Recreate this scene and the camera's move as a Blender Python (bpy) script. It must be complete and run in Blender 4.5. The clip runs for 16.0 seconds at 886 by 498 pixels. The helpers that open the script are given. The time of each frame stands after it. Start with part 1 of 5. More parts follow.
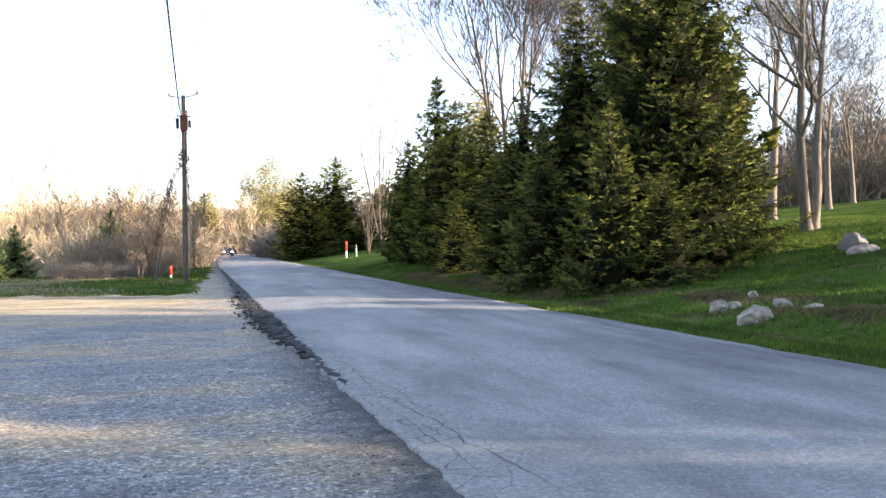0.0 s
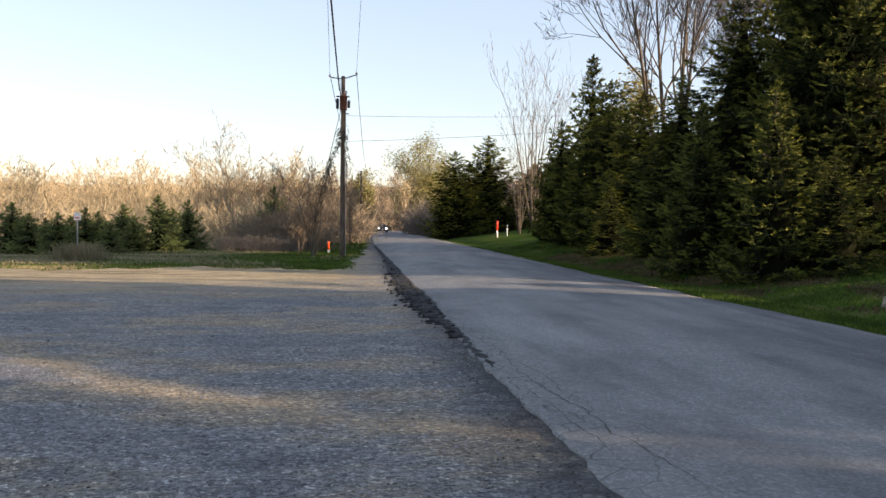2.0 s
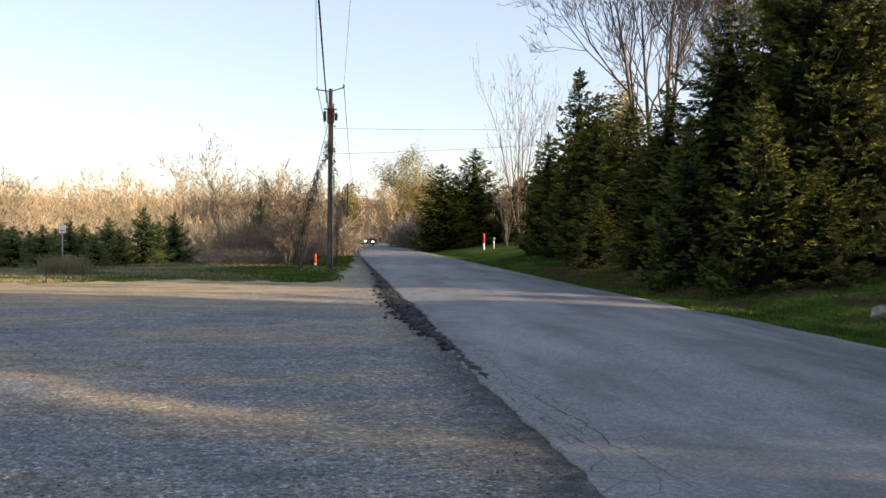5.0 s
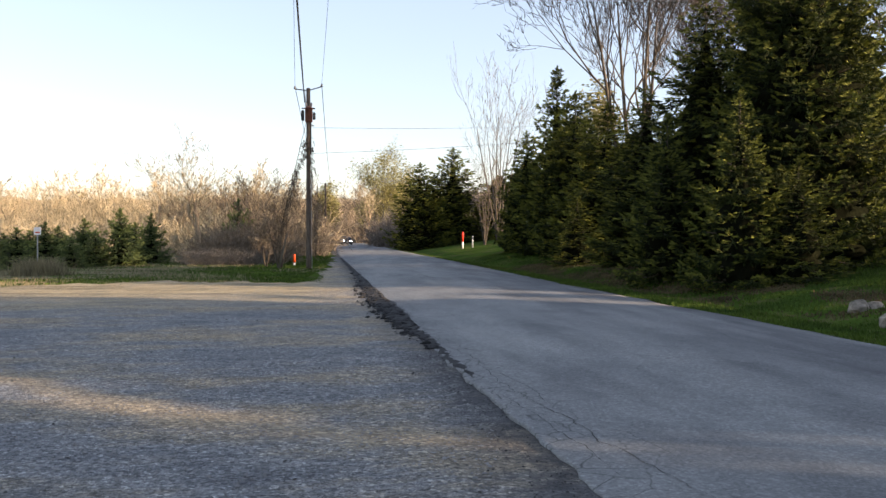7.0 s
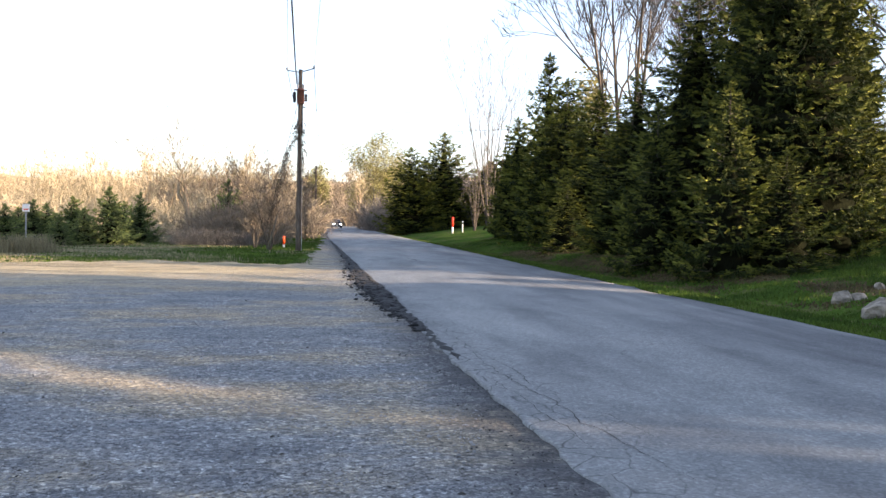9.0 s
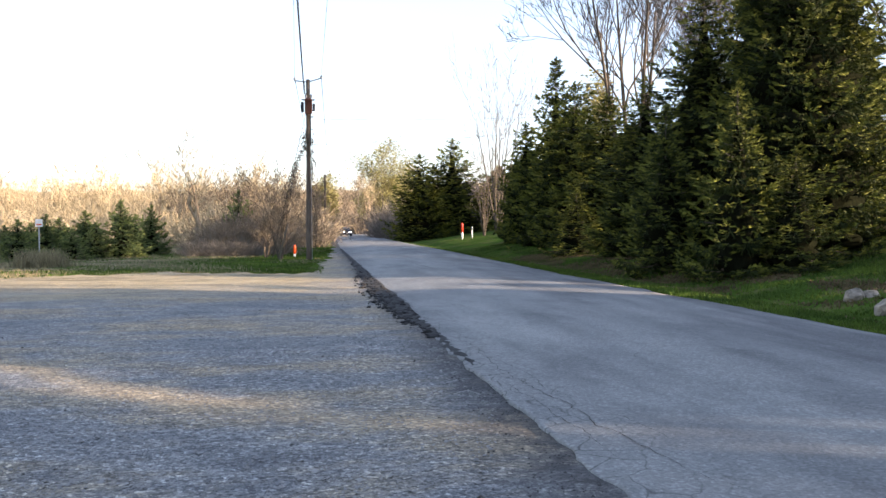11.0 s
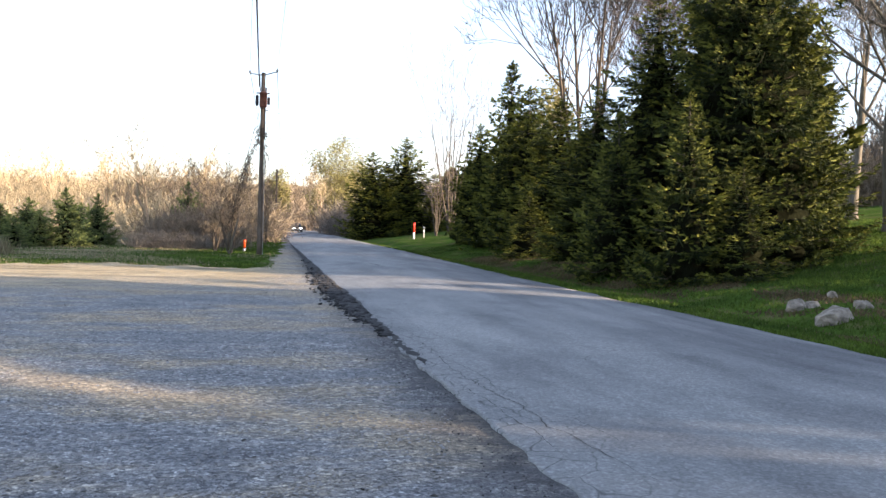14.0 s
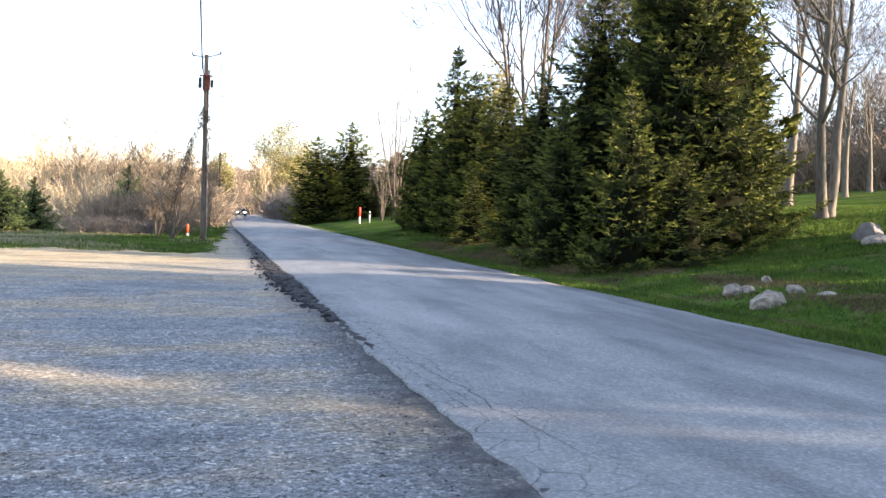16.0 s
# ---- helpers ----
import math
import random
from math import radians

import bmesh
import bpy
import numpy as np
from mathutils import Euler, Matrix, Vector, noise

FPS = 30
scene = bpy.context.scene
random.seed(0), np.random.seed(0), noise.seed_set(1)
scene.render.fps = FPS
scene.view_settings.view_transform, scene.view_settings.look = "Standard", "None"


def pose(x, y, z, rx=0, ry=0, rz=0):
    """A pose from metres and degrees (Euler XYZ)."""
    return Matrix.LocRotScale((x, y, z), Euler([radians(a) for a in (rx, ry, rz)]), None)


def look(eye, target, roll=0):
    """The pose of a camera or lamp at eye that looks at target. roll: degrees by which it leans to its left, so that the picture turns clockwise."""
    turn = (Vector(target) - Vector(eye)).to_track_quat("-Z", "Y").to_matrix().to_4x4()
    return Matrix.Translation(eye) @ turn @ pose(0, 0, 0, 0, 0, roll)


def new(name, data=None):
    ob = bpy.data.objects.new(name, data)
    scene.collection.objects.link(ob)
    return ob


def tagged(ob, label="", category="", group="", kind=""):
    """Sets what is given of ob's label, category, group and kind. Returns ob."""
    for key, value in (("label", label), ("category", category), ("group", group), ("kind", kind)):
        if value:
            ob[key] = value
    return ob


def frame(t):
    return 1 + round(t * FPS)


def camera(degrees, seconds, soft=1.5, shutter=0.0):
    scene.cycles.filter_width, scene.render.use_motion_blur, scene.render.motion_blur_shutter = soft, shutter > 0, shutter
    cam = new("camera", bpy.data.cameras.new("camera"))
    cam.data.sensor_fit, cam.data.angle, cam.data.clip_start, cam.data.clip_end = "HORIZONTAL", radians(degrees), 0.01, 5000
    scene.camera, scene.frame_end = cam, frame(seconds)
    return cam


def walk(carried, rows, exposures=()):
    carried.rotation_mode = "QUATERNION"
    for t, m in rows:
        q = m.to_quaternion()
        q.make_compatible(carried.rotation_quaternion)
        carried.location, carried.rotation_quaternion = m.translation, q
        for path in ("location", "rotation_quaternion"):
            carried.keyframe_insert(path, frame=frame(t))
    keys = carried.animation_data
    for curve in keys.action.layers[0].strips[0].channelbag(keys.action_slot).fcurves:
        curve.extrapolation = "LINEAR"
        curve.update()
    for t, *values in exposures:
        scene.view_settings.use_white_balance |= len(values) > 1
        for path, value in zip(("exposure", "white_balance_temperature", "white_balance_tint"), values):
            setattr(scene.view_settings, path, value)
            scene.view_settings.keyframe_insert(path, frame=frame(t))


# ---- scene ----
cam = camera(53.7, 16.0, soft=1.5)
# seconds, place, pitch from level, roll, yaw (0 looks along the road)
ROWS = [
    (0, 0.132, -0.085, 1.481, -0.29, 0.74, -15.66),
    (0.5, 0.128, -0.034, 1.493, -0.77, 1.24, -13.28),
    (1, 0.110, 0.010, 1.481, -1.35, 0.20, -7.47),
    (1.5, 0.122, -0.044, 1.513, -1.70, -0.01, -5.82),
    (2, 0.140, -0.081, 1.521, -1.61, -0.53, -5.80),
    (2.5, 0.124, -0.126, 1.533, -1.54, -0.39, -5.98),
    (3, 0.084, -0.101, 1.521, -1.26, 0.54, -6.13),
    (3.5, 0.070, -0.069, 1.518, -1.08, -0.49, -6.39),
    (4, 0.068, -0.054, 1.513, -1.01, -0.34, -6.33),
    (6.5, 0.033, 0.011, 1.497, -0.50, -0.58, -7.55),
    (7, -0.000, 0.000, 1.500, -0.83, 0.00, -8.16),
    (7.5, -0.005, 0.025, 1.494, -1.58, 0.66, -10.22),
    (8, -0.008, -0.001, 1.485, -1.58, -0.80, -10.43),
    (8.5, -0.000, -0.052, 1.481, -1.66, -1.09, -9.67),
    (9, -0.003, -0.093, 1.481, -1.80, -1.09, -8.81),
    (9.5, -0.001, -0.126, 1.479, -1.80, 0.69, -8.57),
    (12, -0.076, -0.192, 1.502, -1.33, -0.45, -8.31),
    (12.5, -0.087, -0.202, 1.500, -0.95, -0.86, -8.76),
    (13, -0.090, -0.139, 1.484, 0.32, -0.99, -9.50),
    (13.5, -0.100, -0.165, 1.501, -1.17, -1.72, -10.45),
    (14, -0.100, -0.183, 1.491, -1.39, -1.71, -11.39),
    (14.5, -0.107, -0.219, 1.499, -1.20, -1.67, -11.99),
    (15, -0.104, -0.217, 1.502, -1.13, -1.53, -13.00),
    (15.5, -0.114, -0.231, 1.499, -1.58, -1.53, -13.53),
    (16, -0.143, -0.316, 1.513, -2.28, -1.89, -14.94),
]
EXPOSURE = [(t, s + 1.70, k - 380, 19) for t, s, k in (
    (0, 0.8, 6300), (0.5, 0.7, 6300), (1.2, 0.05, 6500), (2.0, -0.3, 6800), (4.0, -0.3, 6800), (6.5, -0.25, 6800), (7.2, -0.1, 6700), (8.0, 0.42, 6400),
    (9.5, 0.38, 6400), (12.0, 0.2, 6400), (13.0, 0.0, 6500), (14.0, 0.45, 6400), (15.0, 0.65, 6300), (16.0, 0.85, 6300))]
walk(cam, [(t, pose(x, y, z, 90 + p, r, w)) for t, x, y, z, p, r, w in ROWS], EXPOSURE)

# ---- sky and sun ----
SUN_AZ, SUN_EL = 114.0, 10.0           # clockwise from +y, above the horizon
world = bpy.data.worlds.new("sky")
scene.world = world
world.use_nodes = True
wt = world.node_tree
sky = wt.nodes.new("ShaderNodeTexSky")
sky.sky_type, sky.sun_disc = "NISHITA", False
sky.sun_elevation, sky.sun_rotation = radians(SUN_EL), radians(SUN_AZ)
sky.air_density, sky.dust_density, sky.ozone_density = 1.0, 0.35, 0.5
# a thin even veil of high cloud pales the blue
veil = wt.nodes.new("ShaderNodeMix")
veil.data_type = "RGBA"
veil.inputs[0].default_value = 0.33
veil.inputs[7].default_value = (4.6, 5.4, 6.6, 1)
wt.links.new(sky.outputs[0], veil.inputs[6])
wt.links.new(veil.outputs[2], wt.nodes["Background"].inputs[0])
wt.nodes["Background"].inputs[1].default_value = 0.088
sun = new("sun", bpy.data.lights.new("sun", "SUN"))
sun.data.energy, sun.data.angle, sun.data.color = 5.2, radians(0.6), (1.0, 0.775, 0.50)
sa, se = radians(SUN_AZ), radians(SUN_EL)
SUN_DIR = Vector((math.sin(sa) * math.cos(se), math.cos(sa) * math.cos(se), math.sin(se)))
sun.matrix_world = look(SUN_DIR * 200, (0, 0, 0))


# ---- materials ----
def shader(name, rough=0.8, metal=0.0):
    m = bpy.data.materials.new(name)
    m.use_nodes = True
    nt = m.node_tree
    b = nt.nodes["Principled BSDF"]
    b.inputs["Roughness"].default_value, b.inputs["Metallic"].default_value = rough, metal
    b.inputs["Specular IOR Level"].default_value = 0.3
    return m, nt, b


def node(nt, kind, **values):
    n = nt.nodes.new(kind)
    for key, v in values.items():
        n.inputs[key.replace("_", " ")].default_value = v
    return n


def place_coord(nt):
    return nt.nodes.new("ShaderNodeNewGeometry").outputs["Position"]


def noise_tex(nt, scale, detail=5.0, rough=0.6, coord=None, stretch=None):
    n = node(nt, "ShaderNodeTexNoise", Scale=scale, Detail=detail, Roughness=rough)
    c = coord or place_coord(nt)
    if stretch:
        mp = nt.nodes.new("ShaderNodeMapping")
        mp.inputs["Scale"].default_value = stretch
        nt.links.new(c, mp.inputs[0])
        c = mp.outputs[0]
    nt.links.new(c, n.inputs["Vector"])
    return n.outputs["Fac"]


def ramp(nt, fac, stops):
    r = nt.nodes.new("ShaderNodeValToRGB")
    while len(r.color_ramp.elements) < len(stops):
        r.color_ramp.elements.new(0.5)
    for e, (p, c) in zip(r.color_ramp.elements, stops):
        e.position = p
        e.color = (*c, 1) if len(c) == 3 else c
    nt.links.new(fac, r.inputs[0])
    return r.outputs[0]


def mix(nt, a, b, fac, how="MIX"):
    m = nt.nodes.new("ShaderNodeMix")
    m.data_type, m.blend_type = "RGBA", how
    for value, socket in ((fac, 0), (a, 6), (b, 7)):
        if isinstance(value, (int, float)):
            m.inputs[socket].default_value = value
        elif isinstance(value, tuple):
            m.inputs[socket].default_value = (*value, 1)
        else:
            nt.links.new(value, m.inputs[socket])
    return m.outputs[2]


def bump(nt, b, height, strength, distance):
    n = node(nt, "ShaderNodeBump", Strength=strength, Distance=distance)
    nt.links.new(height, n.inputs["Height"])
    nt.links.new(n.outputs[0], b.inputs["Normal"])


def plain(name, colour, rough=0.7, metal=0.0, vary=0.25, scale=6.0):
    m, nt, b = shader(name, rough, metal)
    f = noise_tex(nt, scale, coord=nt.nodes.new("ShaderNodeTexCoord").outputs["Object"])
    lo, hi = (tuple(min(1, c * k) for c in colour) for k in (1 - vary, 1 + vary))
    nt.links.new(ramp(nt, f, [(0.3, lo), (0.7, hi)]), b.inputs["Base Color"])
    return m


def gravel_material():
    m, nt, b = shader("gravel", 0.9)
    patches = noise_tex(nt, 0.5, 6, 0.66, stretch=(0.55, 1.0, 1))
    base = ramp(nt, patches, [(0.33, (0.148, 0.158, 0.170)), (0.47, (0.206, 0.209, 0.210)), (0.54, (0.248, 0.224, 0.184)), (0.64, (0.305, 0.252, 0.175))])
    v = node(nt, "ShaderNodeTexVoronoi", Scale=34.0)
    nt.links.new(place_coord(nt), v.inputs["Vector"])
    tone = nt.nodes.new("ShaderNodeSeparateColor")
    nt.links.new(v.outputs["Color"], tone.inputs[0])
    stones = ramp(nt, tone.outputs[0], [(0.0, (0.34, 0.34, 0.36)), (0.5, (0.88, 0.88, 0.88)), (0.88, (1.3, 1.29, 1.27)), (1.0, (2.2, 2.18, 2.12))])
    c = mix(nt, base, stones, 0.85, "MULTIPLY")
    small = node(nt, "ShaderNodeTexVoronoi", Scale=85.0)
    nt.links.new(place_coord(nt), small.inputs["Vector"])
    tone2 = nt.nodes.new("ShaderNodeSeparateColor")
    nt.links.new(small.outputs["Color"], tone2.inputs[0])
    c = mix(nt, c, ramp(nt, tone2.outputs[1], [(0.0, (0.45, 0.45, 0.47)), (0.7, (1.05, 1.05, 1.05)), (1.0, (1.5, 1.5, 1.48))]), 0.7, "MULTIPLY")
    fine = noise_tex(nt, 60, 3, 0.7)
    c = mix(nt, c, ramp(nt, noise_tex(nt, 2.2, 6, 0.7, stretch=(0.7, 1.6, 1)), [(0.3, (0.55, 0.56, 0.60)), (0.5, (1, 1, 1)), (0.7, (1.38, 1.34, 1.26))]), 0.85, "MULTIPLY")
    # dry tan dirt towards the far side of the lot
    pos = nt.nodes.new("ShaderNodeSeparateXYZ")
    nt.links.new(place_coord(nt), pos.inputs[0])
    rg = node(nt, "ShaderNodeMapRange")
    rg.inputs["From Min"].default_value, rg.inputs["From Max"].default_value = 17.0, 25.0
    nt.links.new(pos.outputs["Y"], rg.inputs["Value"])
    dirt = ramp(nt, noise_tex(nt, 1.4, 7, 0.72, stretch=(0.6, 1.4, 1)), [(0.3, (0.19, 0.155, 0.09)), (0.5, (0.34, 0.275, 0.165)), (0.7, (0.48, 0.39, 0.24))])
    dirt = mix(nt, dirt, stones, 0.6, "MULTIPLY")
    ruts = ramp(nt, noise_tex(nt, 0.8, 6, 0.7, stretch=(0.25, 1.6, 1)), [(0.40, (0.55, 0.54, 0.52)), (0.52, (1, 1, 1)), (0.66, (1.15, 1.14, 1.1))])
    dirt = mix(nt, dirt, ruts, 0.9, "MULTIPLY")
    away = node(nt, "ShaderNodeMapRange")
    away.inputs["From Min"].default_value, away.inputs["From Max"].default_value = 1.2, -0.6
    away.inputs["To Min"].default_value = 0.15
    nt.links.new(pos.outputs["X"], away.inputs["Value"])
    both = nt.nodes.new("ShaderNodeMath")
    both.operation = "MULTIPLY"
    nt.links.new(rg.outputs[0], both.inputs[0])
    nt.links.new(away.outputs[0], both.inputs[1])
    c = mix(nt, c, dirt, both.outputs[0])
    # tan dirt strip curving across the pull-off, with a sun streak in its colour
    def calc(how, a, b):
        m_ = nt.nodes.new("ShaderNodeMath")
        m_.operation = how
        for i, q in enumerate((a, b)):
            if isinstance(q, (int, float)):
                m_.inputs[i].default_value = q
            else:
                nt.links.new(q, m_.inputs[i])
        return m_.outputs[0]
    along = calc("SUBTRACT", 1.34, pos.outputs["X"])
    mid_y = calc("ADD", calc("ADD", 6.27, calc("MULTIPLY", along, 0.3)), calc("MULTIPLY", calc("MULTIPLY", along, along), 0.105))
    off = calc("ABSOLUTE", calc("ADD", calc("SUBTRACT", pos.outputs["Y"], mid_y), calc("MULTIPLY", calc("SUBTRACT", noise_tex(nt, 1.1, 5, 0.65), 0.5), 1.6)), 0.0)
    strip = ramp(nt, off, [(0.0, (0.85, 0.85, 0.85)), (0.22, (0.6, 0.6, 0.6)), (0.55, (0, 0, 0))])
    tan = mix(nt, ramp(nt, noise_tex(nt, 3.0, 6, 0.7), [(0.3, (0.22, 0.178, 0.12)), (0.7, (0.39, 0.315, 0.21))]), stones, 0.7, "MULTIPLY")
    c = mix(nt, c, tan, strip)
    # asphalt dust washed off the broken road edge
    dust = node(nt, "ShaderNodeMapRange")
    dust.inputs["From Min"].default_value, dust.inputs["From Max"].default_value = 0.85, 1.5
    nt.links.new(calc("ADD", pos.outputs["X"], calc("MULTIPLY", calc("SUBTRACT", noise_tex(nt, 1.8, 5, 0.7), 0.5), 0.6)), dust.inputs["Value"])
    spots = ramp(nt, noise_tex(nt, 2.6, 5, 0.7), [(0.3, (0.4, 0.4, 0.4)), (0.6, (1, 1, 1))])
    c = mix(nt, c, ramp(nt, fine, [(0.3, (0.022, 0.022, 0.025)), (0.7, (0.066, 0.065, 0.067))]), mix(nt, (0, 0, 0), spots, dust.outputs[0]))
    nt.links.new(c, b.inputs["Base Color"])
    h = mix(nt, mix(nt, v.outputs["Distance"], small.outputs["Distance"], 0.4), fine, 0.3)
    bump(nt, b, h, 1.0, 0.022)
    return m


def asphalt_material():
    m, nt, b = shader("worn_asphalt", 0.82)
    tracks = noise_tex(nt, 0.5, 4, 0.55, stretch=(1.6, 0.25, 1))
    base = ramp(nt, tracks, [(0.3, (0.140, 0.144, 0.146)), (0.5, (0.188, 0.192, 0.190)), (0.7, (0.23, 0.233, 0.226))])
    blotch = noise_tex(nt, 0.9, 6, 0.65, stretch=(1.0, 0.45, 1))
    base = mix(nt, base, ramp(nt, blotch, [(0.35, (0.68, 0.68, 0.70)), (0.5, (1, 1, 1)), (0.7, (1.12, 1.1, 1.08))]), 0.9, "MULTIPLY")
    grain = noise_tex(nt, 45, 4, 0.75)
    c = mix(nt, base, ramp(nt, grain, [(0.3, (0.5, 0.5, 0.5)), (0.7, (1.5, 1.5, 1.5))]), 0.6, "MULTIPLY")
    speck = node(nt, "ShaderNodeTexVoronoi", Scale=40.0)
    nt.links.new(place_coord(nt), speck.inputs["Vector"])
    tone = nt.nodes.new("ShaderNodeSeparateColor")
    nt.links.new(speck.outputs["Color"], tone.inputs[0])
    c = mix(nt, c, ramp(nt, tone.outputs[1], [(0.0, (0.6, 0.6, 0.6)), (0.7, (1, 1, 1)), (1.0, (1.5, 1.5, 1.5))]), 0.5, "MULTIPLY")
    # older, darker wheel track and seam towards the lawn side
    side = nt.nodes.new("ShaderNodeSeparateXYZ")
    nt.links.new(place_coord(nt), side.inputs[0])
    old = node(nt, "ShaderNodeMapRange")
    old.inputs["From Min"].default_value, old.inputs["From Max"].default_value = 3.6, 6.6
    nt.links.new(side.outputs["X"], old.inputs["Value"])
    worn = ramp(nt, noise_tex(nt, 0.7, 5, 0.62, stretch=(1.5, 0.22, 1)), [(0.36, (0.50, 0.50, 0.53)), (0.52, (0.80, 0.80, 0.82)), (0.66, (0.98, 0.98, 0.98))])
    c = mix(nt, c, mix(nt, (1, 1, 1), worn, old.outputs[0]), 1.0, "MULTIPLY")
    # cracks: warped cell borders, only where a wide noise lets them
    warp = nt.nodes.new("ShaderNodeTexNoise")
    warp.inputs["Scale"].default_value = 1.7
    pos = place_coord(nt)
    nt.links.new(pos, warp.inputs["Vector"])
    add = mix(nt, pos, warp.outputs["Color"], 0.45, "ADD")
    cell = node(nt, "ShaderNodeTexVoronoi", Scale=0.55)
    cell.feature = "DISTANCE_TO_EDGE"
    nt.links.new(add, cell.inputs["Vector"])
    line = ramp(nt, cell.outputs["Distance"], [(0.0, (0.4, 0.4, 0.4)), (0.008, (1, 1, 1))])
    where = ramp(nt, noise_tex(nt, 0.35, 3), [(0.56, (0, 0, 0)), (0.66, (0.8, 0.8, 0.8))])
    c = mix(nt, c, mix(nt, (1, 1, 1), line, where), 1.0, "MULTIPLY")
    # finer crazing along the broken edge
    sx = nt.nodes.new("ShaderNodeSeparateXYZ")
    nt.links.new(pos, sx.inputs[0])
    rg = node(nt, "ShaderNodeMapRange")
    rg.inputs["From Min"].default_value, rg.inputs["From Max"].default_value = 2.6, 1.7
    nt.links.new(sx.outputs["X"], rg.inputs["Value"])
    cell2 = node(nt, "ShaderNodeTexVoronoi", Scale=2.6)
    cell2.feature = "DISTANCE_TO_EDGE"
    nt.links.new(add, cell2.inputs["Vector"])
    line2 = ramp(nt, cell2.outputs["Distance"], [(0.0, (0.35, 0.35, 0.35)), (0.03, (1, 1, 1))])
    c = mix(nt, c, mix(nt, (1, 1, 1), line2, rg.outputs[0]), 1.0, "MULTIPLY")
    nt.links.new(c, b.inputs["Base Color"])
    bump(nt, b, grain, 0.5, 0.008)
    return m


def turf_material():
    m, nt, b = shader("turf", 1.0)
    b.inputs["Specular IOR Level"].default_value = 0.0
    wide = noise_tex(nt, 0.18, 4, 0.6)
    fine = noise_tex(nt, 9, 4, 0.7)
    green = ramp(nt, wide, [(0.35, (0.030, 0.056, 0.012)), (0.6, (0.06, 0.10, 0.018)), (0.8, (0.098, 0.14, 0.028))])
    c = mix(nt, green, ramp(nt, fine, [(0.3, (0.5, 0.5, 0.5)), (0.7, (1.5, 1.5, 1.4))]), 0.8, "MULTIPLY")
    # straw-coloured rough field on the far left, leaf litter in the ditch
    pos = nt.nodes.new("ShaderNodeSeparateXYZ")
    nt.links.new(place_coord(nt), pos.inputs[0])
    rg = node(nt, "ShaderNodeMapRange")
    rg.inputs["From Min"].default_value, rg.inputs["From Max"].default_value = -3.0, -9.0
    nt.links.new(pos.outputs["X"], rg.inputs["Value"])
    patch = ramp(nt, noise_tex(nt, 0.45, 4, 0.6, stretch=(0.5, 1, 1)), [(0.42, (0, 0, 0)), (0.58, (1, 1, 1))])
    straw = ramp(nt, fine, [(0.3, (0.16, 0.135, 0.085)), (0.7, (0.33, 0.28, 0.18))])
    k = mix(nt, (0, 0, 0), patch, rg.outputs[0])
    c = mix(nt, c, straw, k)
    litter = ramp(nt, noise_tex(nt, 0.8, 5, 0.7), [(0.50, (0, 0, 0)), (0.64, (0.7, 0.7, 0.7))])
    c = mix(nt, c, (0.13, 0.095, 0.055), litter)
    nt.links.new(c, b.inputs["Base Color"])
    bump(nt, b, fine, 0.8, 0.06)
    return m


def leaf_material(name, dark, light, scale=1.2, through_light=0.25):
    m, nt, b = shader(name, 0.75)
    b.inputs["Specular IOR Level"].default_value = 0.12
    f = noise_tex(nt, scale, 4, 0.65)
    isl = nt.nodes.new("ShaderNodeNewGeometry").outputs["Random Per Island"]
    c = mix(nt, ramp(nt, f, [(0.3, dark), (0.7, light)]), ramp(nt, isl, [(0.0, (0.6, 0.6, 0.6)), (1.0, (1.4, 1.35, 1.2))]), 0.8, "MULTIPLY")
    nt.links.new(c, b.inputs["Base Color"])
    tr = nt.nodes.new("ShaderNodeBsdfTranslucent")
    nt.links.new(c, tr.inputs["Color"])
    ms = nt.nodes.new("ShaderNodeMixShader")
    ms.inputs[0].default_value = through_light
    nt.links.new(b.outputs[0], ms.inputs[1])
    nt.links.new(tr.outputs[0], ms.inputs[2])
    nt.links.new(ms.outputs[0], nt.nodes["Material Output"].inputs["Surface"])
    return m


def bark_material(name, dark, light, scale=7.0):
    m, nt, b = shader(name, 0.9)
    f = noise_tex(nt, scale, 5, 0.7, coord=nt.nodes.new("ShaderNodeTexCoord").outputs["Object"], stretch=(2.2, 2.2, 0.35))
    nt.links.new(ramp(nt, f, [(0.3, dark), (0.7, light)]), b.inputs["Base Color"])
    bump(nt, b, f, 0.6, 0.03)
    return m


GRAVEL, ASPHALT, TURF = gravel_material(), asphalt_material(), turf_material()
# sun and shade put into the needle colour: dark inner sprays, bright tips
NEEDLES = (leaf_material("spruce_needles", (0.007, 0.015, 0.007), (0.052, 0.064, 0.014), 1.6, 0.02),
           leaf_material("spruce_sunlit_tips", (0.022, 0.034, 0.010), (0.20, 0.21, 0.038), 1.8, 0.04))
NEEDLES_FIR = (leaf_material("fir_needles", (0.034, 0.058, 0.030), (0.14, 0.17, 0.066), 1.2, 0.06),
               leaf_material("fir_sunlit_tips", (0.070, 0.100, 0.045), (0.26, 0.30, 0.10), 1.2, 0.08))
GRASS = leaf_material("grass_blades", (0.024, 0.050, 0.011), (0.102, 0.156, 0.025), 0.5, 0.45)
STRAW = leaf_material("dry_grass", (0.16, 0.14, 0.085), (0.32, 0.28, 0.18), 0.8, 0.3)
BUDS = leaf_material("spring_buds", (0.19, 0.18, 0.075), (0.36, 0.33, 0.15), 0.6, 0.35)
BARK = bark_material("grey_bark", (0.06, 0.052, 0.042), (0.20, 0.172, 0.13), 4.0)
BARK_DARK = bark_material("dark_bark", (0.05, 0.04, 0.03), (0.13, 0.105, 0.08))
